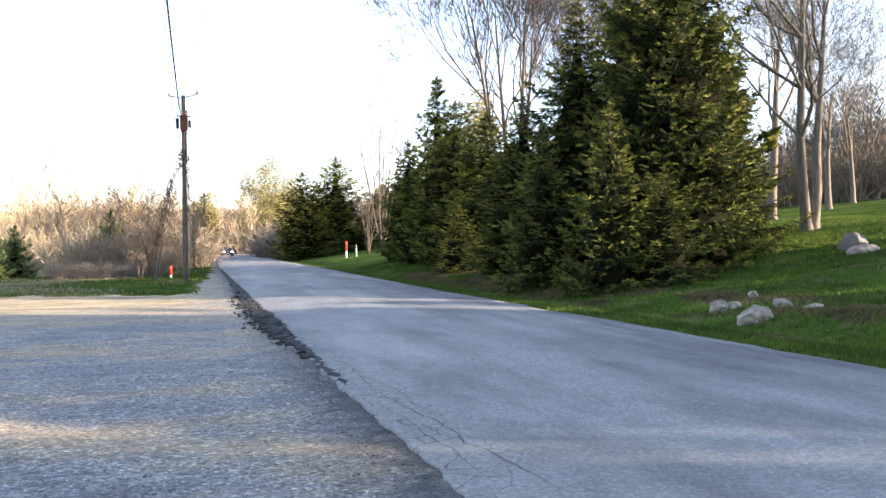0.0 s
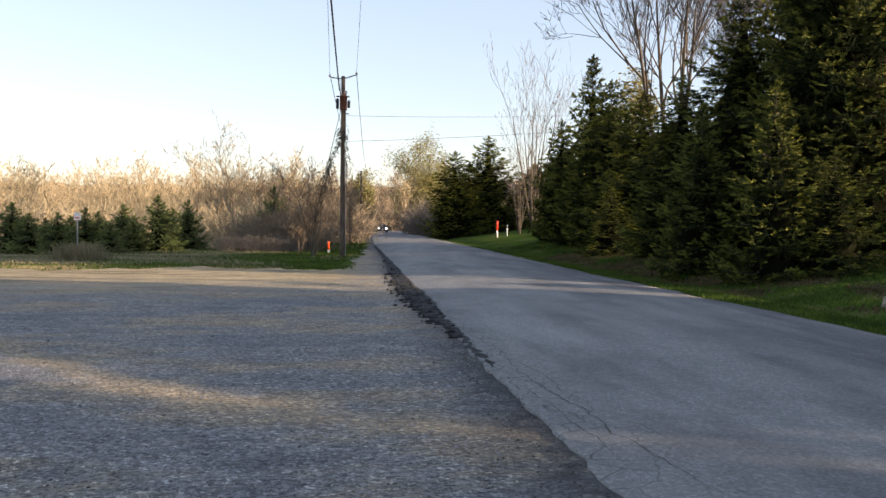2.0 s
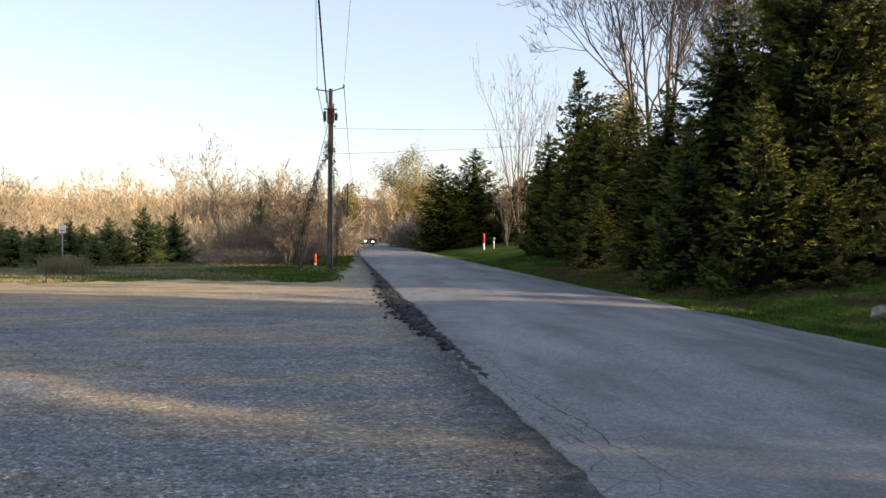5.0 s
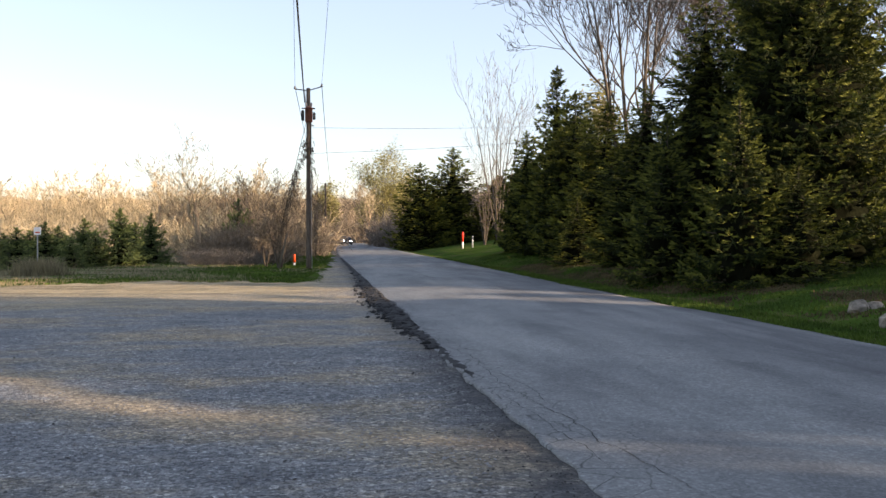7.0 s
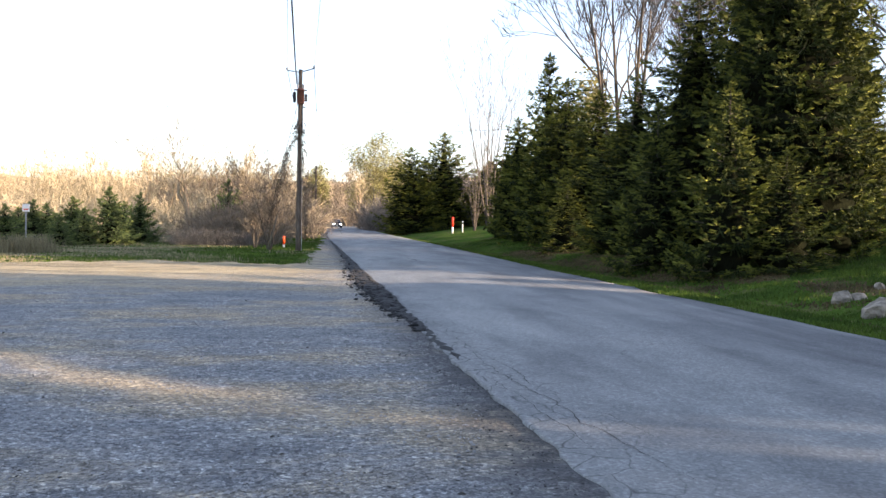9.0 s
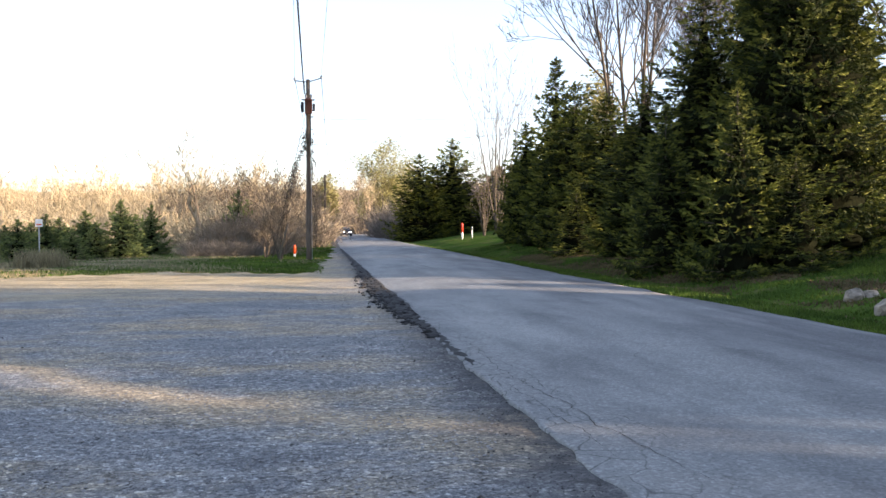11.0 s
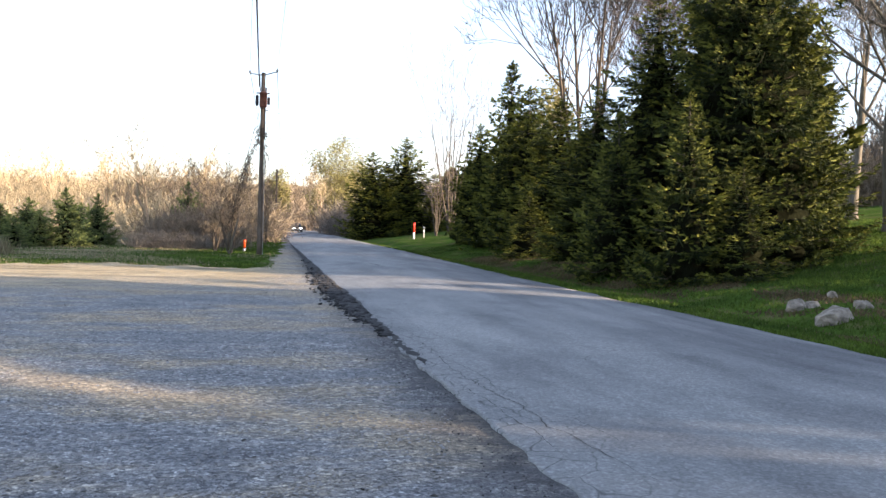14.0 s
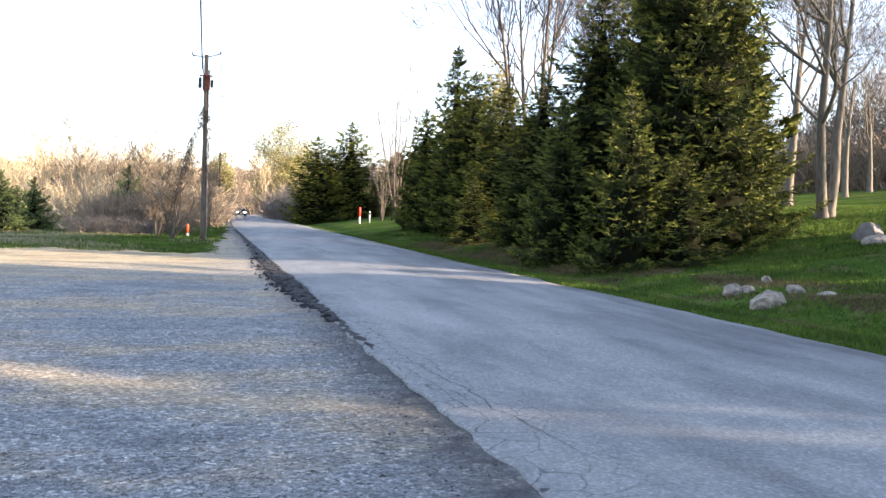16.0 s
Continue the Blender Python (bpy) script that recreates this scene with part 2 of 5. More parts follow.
BARK_TAN = bark_material("tan_bark", (0.24, 0.17, 0.105), (0.45, 0.34, 0.22))
TWIGS = bark_material("brown_twigs", (0.115, 0.088, 0.062), (0.27, 0.21, 0.145), 0.8)
TWIGS_TAN = bark_material("tan_twigs", (0.25, 0.20, 0.125), (0.50, 0.41, 0.26), 0.25)
TWIGS_GREY = bark_material("grey_twigs", (0.10, 0.085, 0.072), (0.22, 0.19, 0.155), 1.5)
TWIGS_SHADED = bark_material("shaded_twigs", (0.05, 0.043, 0.038), (0.12, 0.10, 0.085), 1.5)
# near-black colour of the shade shell inside evergreen crowns
CORE_SHADE = bark_material("crown_core_shade", (0.004, 0.005, 0.003), (0.012, 0.013, 0.007), 6.0)
CORE_SHADE.node_tree.nodes["Principled BSDF"].inputs["Specular IOR Level"].default_value = 0.0
POLE_WOOD = bark_material("weathered_pole_wood", (0.06, 0.047, 0.037), (0.16, 0.125, 0.096), 5.0)
STONE = plain("field_stone", (0.21, 0.18, 0.145), 0.9, vary=0.6, scale=7)
STONE_DARK = plain("dark_boulder", (0.13, 0.118, 0.11), 0.9, vary=0.35, scale=4)
CHUNK = plain("broken_asphalt", (0.024, 0.024, 0.025), 0.9, vary=0.5, scale=9)
PEBBLE = plain("pebble_stone", (0.215, 0.21, 0.205), 0.85, vary=0.5, scale=1.5)
RUST = plain("rusted_transformer", (0.15, 0.058, 0.038), 0.6, 0.0, 0.35, 4)
DARK_METAL = plain("dark_metal", (0.03, 0.03, 0.033), 0.5, 0.6)
GALV = plain("galvanised_steel", (0.32, 0.33, 0.34), 0.45, 0.7)
CABLE = plain("black_cable", (0.025, 0.025, 0.028), 0.6)
ORANGE = plain("orange_plastic", (0.75, 0.10, 0.02), 0.5, 0, 0.12)
RED = plain("red_plastic", (0.70, 0.045, 0.02), 0.5, 0, 0.12)
WHITE = plain("white_plastic", (0.78, 0.77, 0.74), 0.5, 0, 0.06)
PORCELAIN = plain("porcelain", (0.30, 0.28, 0.27), 0.3)
PAPER = plain("litter_paper", (0.75, 0.75, 0.75), 0.8, 0, 0.08)
HILL = bark_material("wooded_hill", (0.24, 0.17, 0.095), (0.46, 0.34, 0.19), 0.15)
CAR_PAINT = plain("dark_blue_paint", (0.012, 0.016, 0.03), 0.25, 0.2, 0.1)
CAR_GLASS = plain("tinted_glass", (0.02, 0.025, 0.03), 0.08, 0.0, 0.1)
RUBBER = plain("tyre_rubber", (0.02, 0.02, 0.02), 0.85)
LAMP, _nt, _b = shader("headlight", 0.2)
_b.inputs["Base Color"].default_value = (0.9, 0.9, 0.88, 1)
_b.inputs["Emission Color"].default_value, _b.inputs["Emission Strength"].default_value = (1.0, 0.96, 0.88, 1), 6.0
LITTER = leaf_material("dead_leaf_litter", (0.055, 0.042, 0.024), (0.14, 0.108, 0.062), 0.8, 0.2)

# ---- mesh helpers ----
def mesh_of(name, verts, faces, material, smooth=False):
    me = bpy.data.meshes.new(name)
    v = np.asarray(verts, dtype=np.float32)
    me.vertices.add(len(v))
    me.vertices.foreach_set("co", v.ravel())
    f = np.asarray(faces, dtype=np.int32)
    n, k = f.shape
    me.loops.add(n * k)
    me.loops.foreach_set("vertex_index", f.ravel())
    me.polygons.add(n)
    me.polygons.foreach_set("loop_start", np.arange(n, dtype=np.int32) * k)
    me.polygons.foreach_set("loop_total", np.full(n, k, dtype=np.int32))
    if smooth:
        me.polygons.foreach_set("use_smooth", np.ones(n, dtype=bool))
    me.update(calc_edges=True)
    me.validate()
    me.materials.append(material)
    return me


def part_mesh(name, me, parent, label=""):
    ob = new(name, me)
    ob.parent = parent
    return tagged(ob, label)


def part(name, bm, material, parent, label="", smooth=False):
    me = bpy.data.meshes.new(name)
    bm.to_mesh(me)
    bm.free()
    for p in me.polygons:
        p.use_smooth = smooth
    me.materials.append(material)
    return part_mesh(name, me, parent, label)


def thing(name, m, label, category, group="", kind=""):
    ob = new(name)
    ob.empty_display_size = 0.2
    ob.matrix_world = m
    return tagged(ob, label, category, group, kind)


def tubes(segments, sides=4, lap=0.0):
    """Tapered tubes from rows of (x0, y0, z0, x1, y1, z1, r0, r1): vertices and quads."""
    s = np.asarray(segments, dtype=float)
    a, b, ra, rb = s[:, 0:3], s[:, 3:6], s[:, 6], s[:, 7]
    d = b - a
    d /= np.linalg.norm(d, axis=1, keepdims=True) + 1e-9
    a, b = a - d * (lap * ra)[:, None], b + d * (lap * rb)[:, None]
    ref = np.where(np.abs(d[:, 2:3]) > 0.9, np.array([[1.0, 0, 0]]), np.array([[0, 0, 1.0]]))
    u = np.cross(d, ref)
    u /= np.linalg.norm(u, axis=1, keepdims=True) + 1e-9
    w = np.cross(d, u)
    ang = np.arange(sides) * 2 * np.pi / sides
    ring = u[:, None] * np.cos(ang)[None, :, None] + w[:, None] * np.sin(ang)[None, :, None]
    va = a[:, None] + ring * ra[:, None, None]
    vb = b[:, None] + ring * rb[:, None, None]
    verts = np.concatenate([va, vb], axis=1).reshape(-1, 3)
    i = np.arange(sides)
    quad = np.stack([i, (i + 1) % sides, (i + 1) % sides + sides, i + sides], axis=1)
    faces = (quad[None] + (np.arange(len(s)) * 2 * sides)[:, None, None]).reshape(-1, 4)
    return verts, faces


def ribbons(segments, seed=1):
    """Flat slivers for the finest twigs, one quad each, turned at random."""
    s = np.asarray(segments, dtype=float)
    a, b, r = s[:, 0:3], s[:, 3:6], (s[:, 6] + s[:, 7]) / 2
    u = np.cross(b - a, np.random.RandomState(seed).normal(0, 1, a.shape))
    u *= (1.25 * r / (np.linalg.norm(u, axis=1) + 1e-9))[:, None]
    v = np.stack([a - u, a + u, b + u * 0.6, b - u * 0.6], axis=1).reshape(-1, 3)
    return v, np.arange(len(v)).reshape(-1, 4)


def limbs_of(lines, sides=8):
    """Unbroken tapered tubes, one for each line of (x, y, z, r) rows."""
    pieces = []
    ang = np.arange(sides) * 2 * np.pi / sides
    for line in lines:
        a = np.asarray(line, dtype=float)
        d = np.gradient(a[:, :3], axis=0)
        d /= np.linalg.norm(d, axis=1, keepdims=True) + 1e-9
        ref = np.array((1.0, 0.2, 0)) if abs(d[:, 2]).mean() > 0.6 else np.array((0, 0, 1.0))
        u = np.cross(d, ref)
        u /= np.linalg.norm(u, axis=1, keepdims=True) + 1e-9
        w = np.cross(d, u)
        v = a[:, None, :3] + (u[:, None] * np.cos(ang)[None, :, None] + w[:, None] * np.sin(ang)[None, :, None]) * a[:, 3][:, None, None]
        i, j = np.meshgrid(np.arange(sides), np.arange(len(a) - 1))
        i, j = i.ravel(), j.ravel()
        f = np.stack([j * sides + i, j * sides + (i + 1) % sides, (j + 1) * sides + (i + 1) % sides, (j + 1) * sides + i], axis=1)
        pieces.append((v.reshape(-1, 3), f))
    return joined(pieces)


def joined(pieces):
    vs, fs, n = [], [], 0
    for v, f in pieces:
        vs.append(v)
        fs.append(np.asarray(f) + n)
        n += len(v)
    return np.concatenate(vs), np.concatenate(fs)


def scattered(verts, faces, mats):
    """One template at many 4 x 4 poses, joined."""
    v = np.concatenate([np.asarray(verts), np.ones((len(verts), 1))], axis=1)
    out = np.einsum("nij,vj->nvi", np.asarray(mats)[:, :3, :], v).reshape(-1, 3)
    f = (np.asarray(faces)[None] + (np.arange(len(mats)) * len(verts))[:, None, None]).reshape(-1, np.asarray(faces).shape[1])
    return out, f


def poses(xyz, yaw, scale, tilt=None):
    n = len(xyz)
    m = np.zeros((n, 4, 4))
    c, s = np.cos(yaw), np.sin(yaw)
    sc = np.broadcast_to(np.asarray(scale, dtype=float).reshape(n, -1), (n, 3))
    rot = np.zeros((n, 3, 3))
    rot[:, 0, 0], rot[:, 0, 1], rot[:, 1, 0], rot[:, 1, 1], rot[:, 2, 2] = c, -s, s, c, 1
    if tilt is not None:
        ct, st = np.cos(tilt), np.sin(tilt)
        rx = np.zeros((n, 3, 3))
        rx[:, 0, 0], rx[:, 1, 1], rx[:, 1, 2], rx[:, 2, 1], rx[:, 2, 2] = 1, ct, -st, st, ct
        rot = rot @ rx
    m[:, :3, :3] = rot * sc[:, None, :]
    m[:, :3, 3] = xyz
    m[:, 3, 3] = 1
    return m


# ---- the lie of the land ----
ROAD_L, ROAD_R = 1.62, 8.1


def narrowing(y):
    """How far the right edge comes in beside the pull-off."""
    return 0.5 * np.clip((52 - np.asarray(y, dtype=float)) / 26, 0, 1)


def bend(y):
    return 0.00017 * np.maximum(0, np.asarray(y, dtype=float) - 45) ** 2 * (np.asarray(y) < 5000)


def bend_c(y):
    y = np.minimum(np.asarray(y, dtype=float), 260)
    return bend(y)


def dip(y):
    y = np.asarray(y, dtype=float)
    return -0.00022 * np.clip(y - 175, 0, 90) ** 2 - 0.035 * np.maximum(0, np.minimum(y, 420) - 265)


def ground_z(x, y):
    x, y = np.asarray(x, dtype=float), np.asarray(y, dtype=float)
    u = x - ROAD_R - bend_c(y)
    ramp_up = 0.13 * np.clip(u - 1.9, 0, 16) + 0.09 * np.clip(u - 17.9, 0, 60) + 0.05 * np.clip(u - 77.9, 0, 200)
    ramp_up = ramp_up * np.clip((380 - y) / 200, 0, 1)
    ditch = -0.13 * np.exp(-((u - 1.5) / 0.7) ** 2)
    lumps = 0.05 * np.sin(x * 0.7 + y * 0.31) * np.sin(y * 0.53 - x * 0.2) * np.clip(u / 5, 0, 1)
    fall = -0.02 * np.clip(-x - 7, 0, 150) * np.clip((y - 30) / 30, 0, 1)
    fall = fall * np.clip((y + 100) / 100, 0, 1)
    return np.where(u > 0, ramp_up + ditch + lumps, fall) + dip(y)


def gz(x, y):
    return float(ground_z(x, y))


def axis(near0, near1, step, far):
    a = list(np.arange(near0, near1 + step / 2, step))
    s = step
    while a[-1] < far:
        s *= 1.22
        a.append(a[-1] + s)
    s = step
    while a[0] > -far:
        s *= 1.22
        a.insert(0, a[0] - s)
    return np.array(a)


def grid(xs, ys, zf):
    X, Y = np.meshgrid(xs, ys)
    v = np.stack([X, Y, zf(X, Y)], axis=-1).reshape(-1, 3)
    nx, ny = len(xs), len(ys)
    i, j = np.meshgrid(np.arange(nx - 1), np.arange(ny - 1))
    a = (j * nx + i).ravel()
    return v, np.stack([a, a + 1, a + 1 + nx, a + nx], axis=1)


def build_ground():
    v, f = grid(axis(-14, 34, 0.6, 2600), axis(2, 70, 0.6, 2600), lambda X, Y: ground_z(X, Y) - 0.035)
    tagged(new("ground", mesh_of("ground", v, f, TURF, True)), "spring grass and rough field sloping up to a lawn", "ground", kind="structure")


def build_road():
    ys = np.concatenate([np.arange(-25, 2, 1.0), np.arange(2, 45, 0.12), np.arange(45, 120, 0.6), np.arange(120, 320, 3)])
    n = len(ys)
    r = np.random.RandomState(3)
    ragged = np.interp(ys, np.arange(-30, 330, 0.5), r.normal(0, 0.045, 720)) + np.interp(ys, np.arange(-30, 330, 0.15), r.normal(0, 0.03, 2400))
    ragged *= np.interp(ys, [8, 14], [0.45, 1.0])
    ragged += 0.1 * np.sin(ys * 0.45) * np.exp(-((ys - 16) / 12) ** 2)
    ragged -= 0.04 * np.clip((9.5 - ys) / 3, 0, 1)
    ragged_r = np.interp(ys, np.arange(-30, 330, 0.7), r.normal(0, 0.04, 515)) - narrowing(ys)
    cols = np.array([0, 0.0, 0.006, 0.05, 0.12, 0.25, 0.4, 0.5, 0.6, 0.75, 0.88, 0.95, 1.0, 1.0])
    L, R = ROAD_L + ragged + bend_c(ys), ROAD_R + ragged_r + bend_c(ys)
    X = L[:, None] + (R - L)[:, None] * cols[None]
    crown = 0.012 + 0.07 * (1 - (2 * cols - 1) ** 2)
    Z = np.tile(crown, (n, 1)) + dip(ys)[:, None]
    Z[:, 0] -= 0.07
    Z[:, -1] -= 0.07
    Z[:, 2] += r.normal(0, 0.006, n)
    v = np.stack([X, np.tile(ys[:, None], (1, len(cols))), Z], axis=-1).reshape(-1, 3)
    k = len(cols)
    i, j = np.meshgrid(np.arange(k - 1), np.arange(n - 1))
    a = (j * k + i).ravel()
    road = new("road", mesh_of("road", v, np.stack([a, a + 1, a + 1 + k, a + k], axis=1), ASPHALT, True))
    tagged(road, "worn grey asphalt country road with broken edge", "road", kind="structure")
    # open cracks along the edge, tarred ones further out
    def crack(points, w, jag):
        p = np.array(points, float)
        d = np.concatenate([[0], np.cumsum(np.hypot(*np.diff(p, axis=0).T))])
        m = max(8, int(d[-1] / 0.09))
        t = np.linspace(0, d[-1], m)
        cx = np.interp(t, d, p[:, 0]) + np.interp(t, np.arange(0, d[-1] + 0.5, 0.3), r.normal(0, jag, len(np.arange(0, d[-1] + 0.5, 0.3)))) + r.normal(0, jag * 0.3, m)
        cy = np.interp(t, d, p[:, 1]) + r.normal(0, jag * 0.4, m)
        ww = 0.6 * w * np.clip(np.sin(np.pi * np.linspace(0.03, 0.97, m)) * 1.6, 0.2, 1) * r.uniform(0.35, 1.3, m)
        q = (cx - ROAD_L) / (ROAD_R - ROAD_L)
        cz = 0.012 + 0.07 * (1 - (2 * q - 1) ** 2) + 0.006
        vv = np.concatenate([np.stack([cx - ww / 2, cy, cz], 1), np.stack([cx + ww / 2, cy + 0.2 * ww, cz], 1)])
        a = np.arange(m - 1)
        part_mesh("crack", mesh_of("crack", vv, np.stack([a, a + m, a + m + 1, a + 1], 1), CHUNK), road, "dark open crack in the asphalt")
    for points, w, jag in ((((4.0, 29.2), (3.7, 33.0)), 0.10, 0.03), (((3.3, 12.9), (3.55, 12.2), (4.1, 11.7)), 0.022, 0.03), (((4.5, 9.9), (4.75, 9.2), (4.8, 8.8)), 0.013, 0.03),
                           (((1.80, 12.6), (1.86, 10.2), (1.84, 8.4), (1.98, 6.6), (2.08, 5.4), (2.3, 4.2)), 0.014, 0.035), (((1.86, 9.6), (2.02, 8.8), (2.0, 7.6), (2.2, 6.9)), 0.009, 0.03),
                           (((1.74, 8.0), (1.80, 6.9), (1.86, 5.9), (1.84, 5.1)), 0.010, 0.025), (((1.98, 6.6), (2.3, 6.2), (2.36, 5.5)), 0.007, 0.02), (((5.9, 12.6), (5.7, 11.2), (5.95, 9.8)), 0.012, 0.04),
                           (((2.4, 16.5), (2.6, 15.4)), 0.016, 0.03), (((6.2, 15.5), (6.7, 14.6)), 0.014, 0.03)):
        crack(points, w, jag)


def lot_edge(x):
    """The far side of the gravel, by x."""
    x = np.asarray(x, dtype=float)
    return 30.0 + 0.14 * np.minimum(x + 3, 0) + 0.6 * np.sin(x * 0.9) + 0.5 * np.sin(x * 2.3 + 1) + 0.3 * np.sin(x * 5.1 + 2) + 0.2 * np.sin(x * 9.7) + 4.0 * np.clip((x + 0.2) / 1.0, 0, 1)


def build_lot():
    xs = np.concatenate([np.arange(-60, -16, 2.0), np.arange(-16, 2.5, 0.2)])
    ts = np.linspace(0, 1, 130)
    X, T = np.meshgrid(xs, ts)
    Y = -14 + (lot_edge(X) + 14) * T
    r = np.random.RandomState(5)
    Z = 0.004 * np.sin(X * 2.1 + Y) + 0.012 * np.sin(X * 0.5 + 1) * np.sin(Y * 0.6) - 0.004
    Z = np.where(T > 0.995, -0.035, Z)
    v = np.stack([X, Y, Z], axis=-1).reshape(-1, 3)
    nx, ny = len(xs), len(ts)
    i, j = np.meshgrid(np.arange(nx - 1), np.arange(ny - 1))
    a = (j * nx + i).ravel()
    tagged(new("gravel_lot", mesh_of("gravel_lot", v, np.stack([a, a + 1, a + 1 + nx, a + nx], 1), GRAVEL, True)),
           "grey gravel pull-off with tan dirt beside the road", "gravel", kind="structure")
    # the shoulder that runs on beside the road
    ys = np.concatenate([np.arange(32, 60, 0.4), np.arange(60, 170, 2)])
    w = np.interp(ys, [32, 38, 46, 60, 170], [1.6, 1.4, 0.95, 0.5, 0.35]) + r.normal(0, 0.14, len(ys)) + 0.22 * np.sin(ys * 0.9) * np.sin(ys * 0.37 + 1)
    L = ROAD_L + bend_c(ys) - w
    R = ROAD_L + bend_c(ys) + 0.15
    v = np.stack([np.stack([L, ys, dip(ys) - 0.02], 1), np.stack([R, ys, dip(ys) - 0.004], 1)], 1).reshape(-1, 3)
    a = np.arange(len(ys) - 1) * 2
    tagged(new("gravel_shoulder", mesh_of("gravel_shoulder", v, np.stack([a, a + 1, a + 3, a + 2], 1), GRAVEL)),
           "narrow gravel shoulder along the asphalt", "shoulder", kind="structure")
    # crumbled black edge: a low broken bank of old asphalt
    ys = np.arange(9, 60, 0.1)
    w = np.interp(ys, [9, 12, 15, 20, 26, 32, 40, 60], [0.03, 0.10, 0.26, 0.40, 0.34, 0.22, 0.16, 0.08]) * np.clip(1 + r.normal(0, 0.45, len(ys)), 0.2, 2)
    v = np.stack([np.stack([ROAD_L - w, ys, 0 * ys + 0.006], 1), np.stack([0 * ys + ROAD_L - w * 0.45, ys, 0.012 + r.uniform(0, 0.035, len(ys)) * np.clip((ys - 5) / 6, 0.1, 1)], 1),
                  np.stack([0 * ys + ROAD_L + 0.1, ys, 0 * ys + 0.004], 1)], 1).reshape(-1, 3)
    a = np.arange(len(ys) - 1) * 3
    f = np.concatenate([np.stack([a, a + 1, a + 4, a + 3], 1), np.stack([a + 1, a + 2, a + 5, a + 4], 1)])
    tagged(new("crumbled_edge", mesh_of("crumbled_edge", v, f, CHUNK)), "crumbled black asphalt along the road edge", "rubble", kind="structure")


def build_hill():
    az = np.radians(np.linspace(-75, 75, 260))
    r = np.random.RandomState(8)
    crest = 19.0 + 1.2 * np.sin(az * 5 + 1) + 0.5 * np.sin(az * 13) + np.interp(np.arange(260), np.arange(0, 261, 2), r.normal(0, 0.5, 131)) + np.clip(np.degrees(az) - 5, 0, 40) * 0.5
    rows = []
    for d, k in ((330, 0.0), (360, 0.55), (400, 0.95), (430, 1.0), (520, 0.4)):
        rows.append(np.stack([np.sin(az) * d, np.cos(az) * d, crest * k - 14 * (1 - k)], 1))
    v = np.concatenate(rows)
    i, j = np.meshgrid(np.arange(259), np.arange(4))
    a = (j * 260 + i).ravel()
    tagged(new("distant_hill", mesh_of("distant_hill", v, np.stack([a, a + 1, a + 261, a + 260], 1), HILL, True)), "low wooded hill in evening light", "hill", kind="structure")


build_ground()
build_road()
build_lot()
build_hill()


# ---- evergreens ----
def spray(rs, length, side, width):
    """A flat drooping evergreen spray along +x, of narrow diamonds."""
    v, f = [], []

    def leaf(p, d, ln, w, up):
        p, d = np.array(p, float), np.array(d, float)
        d /= np.linalg.norm(d)
        s = np.cross(d, (0, 0, 1.0))
        s /= np.linalg.norm(s) + 1e-9
        s = s * math.cos(up) + np.array((0, 0, 1.0)) * math.sin(up)
        n = len(v)
        v.extend([p, p + d * ln * 0.45 + s * w, p + d * ln, p + d * ln * 0.45 - s * w])
        f.append((n, n + 1, n + 2, n + 3))
    for k in range(side):
        q = (k + 0.3) / side
        for sgn in (-1, 1):
            ln = length * (0.55 - 0.3 * q) * rs.uniform(0.7, 1.2)
            leaf((length * q * 0.85, 0, -0.05 * q), (0.75, sgn * rs.uniform(0.5, 0.9), rs.uniform(-0.35, 0.2)), ln, width, sgn * rs.uniform(0.55, 1.75))
    leaf((length * 0.3, 0, 0), (1, 0, 0.05), length * 0.75, width * 1.1, 0.7)
    leaf((length * 0.3, 0, 0), (1, 0, 0.05), length * 0.75, width * 1.1, 2.1)
    return np.array(v), np.array(f)


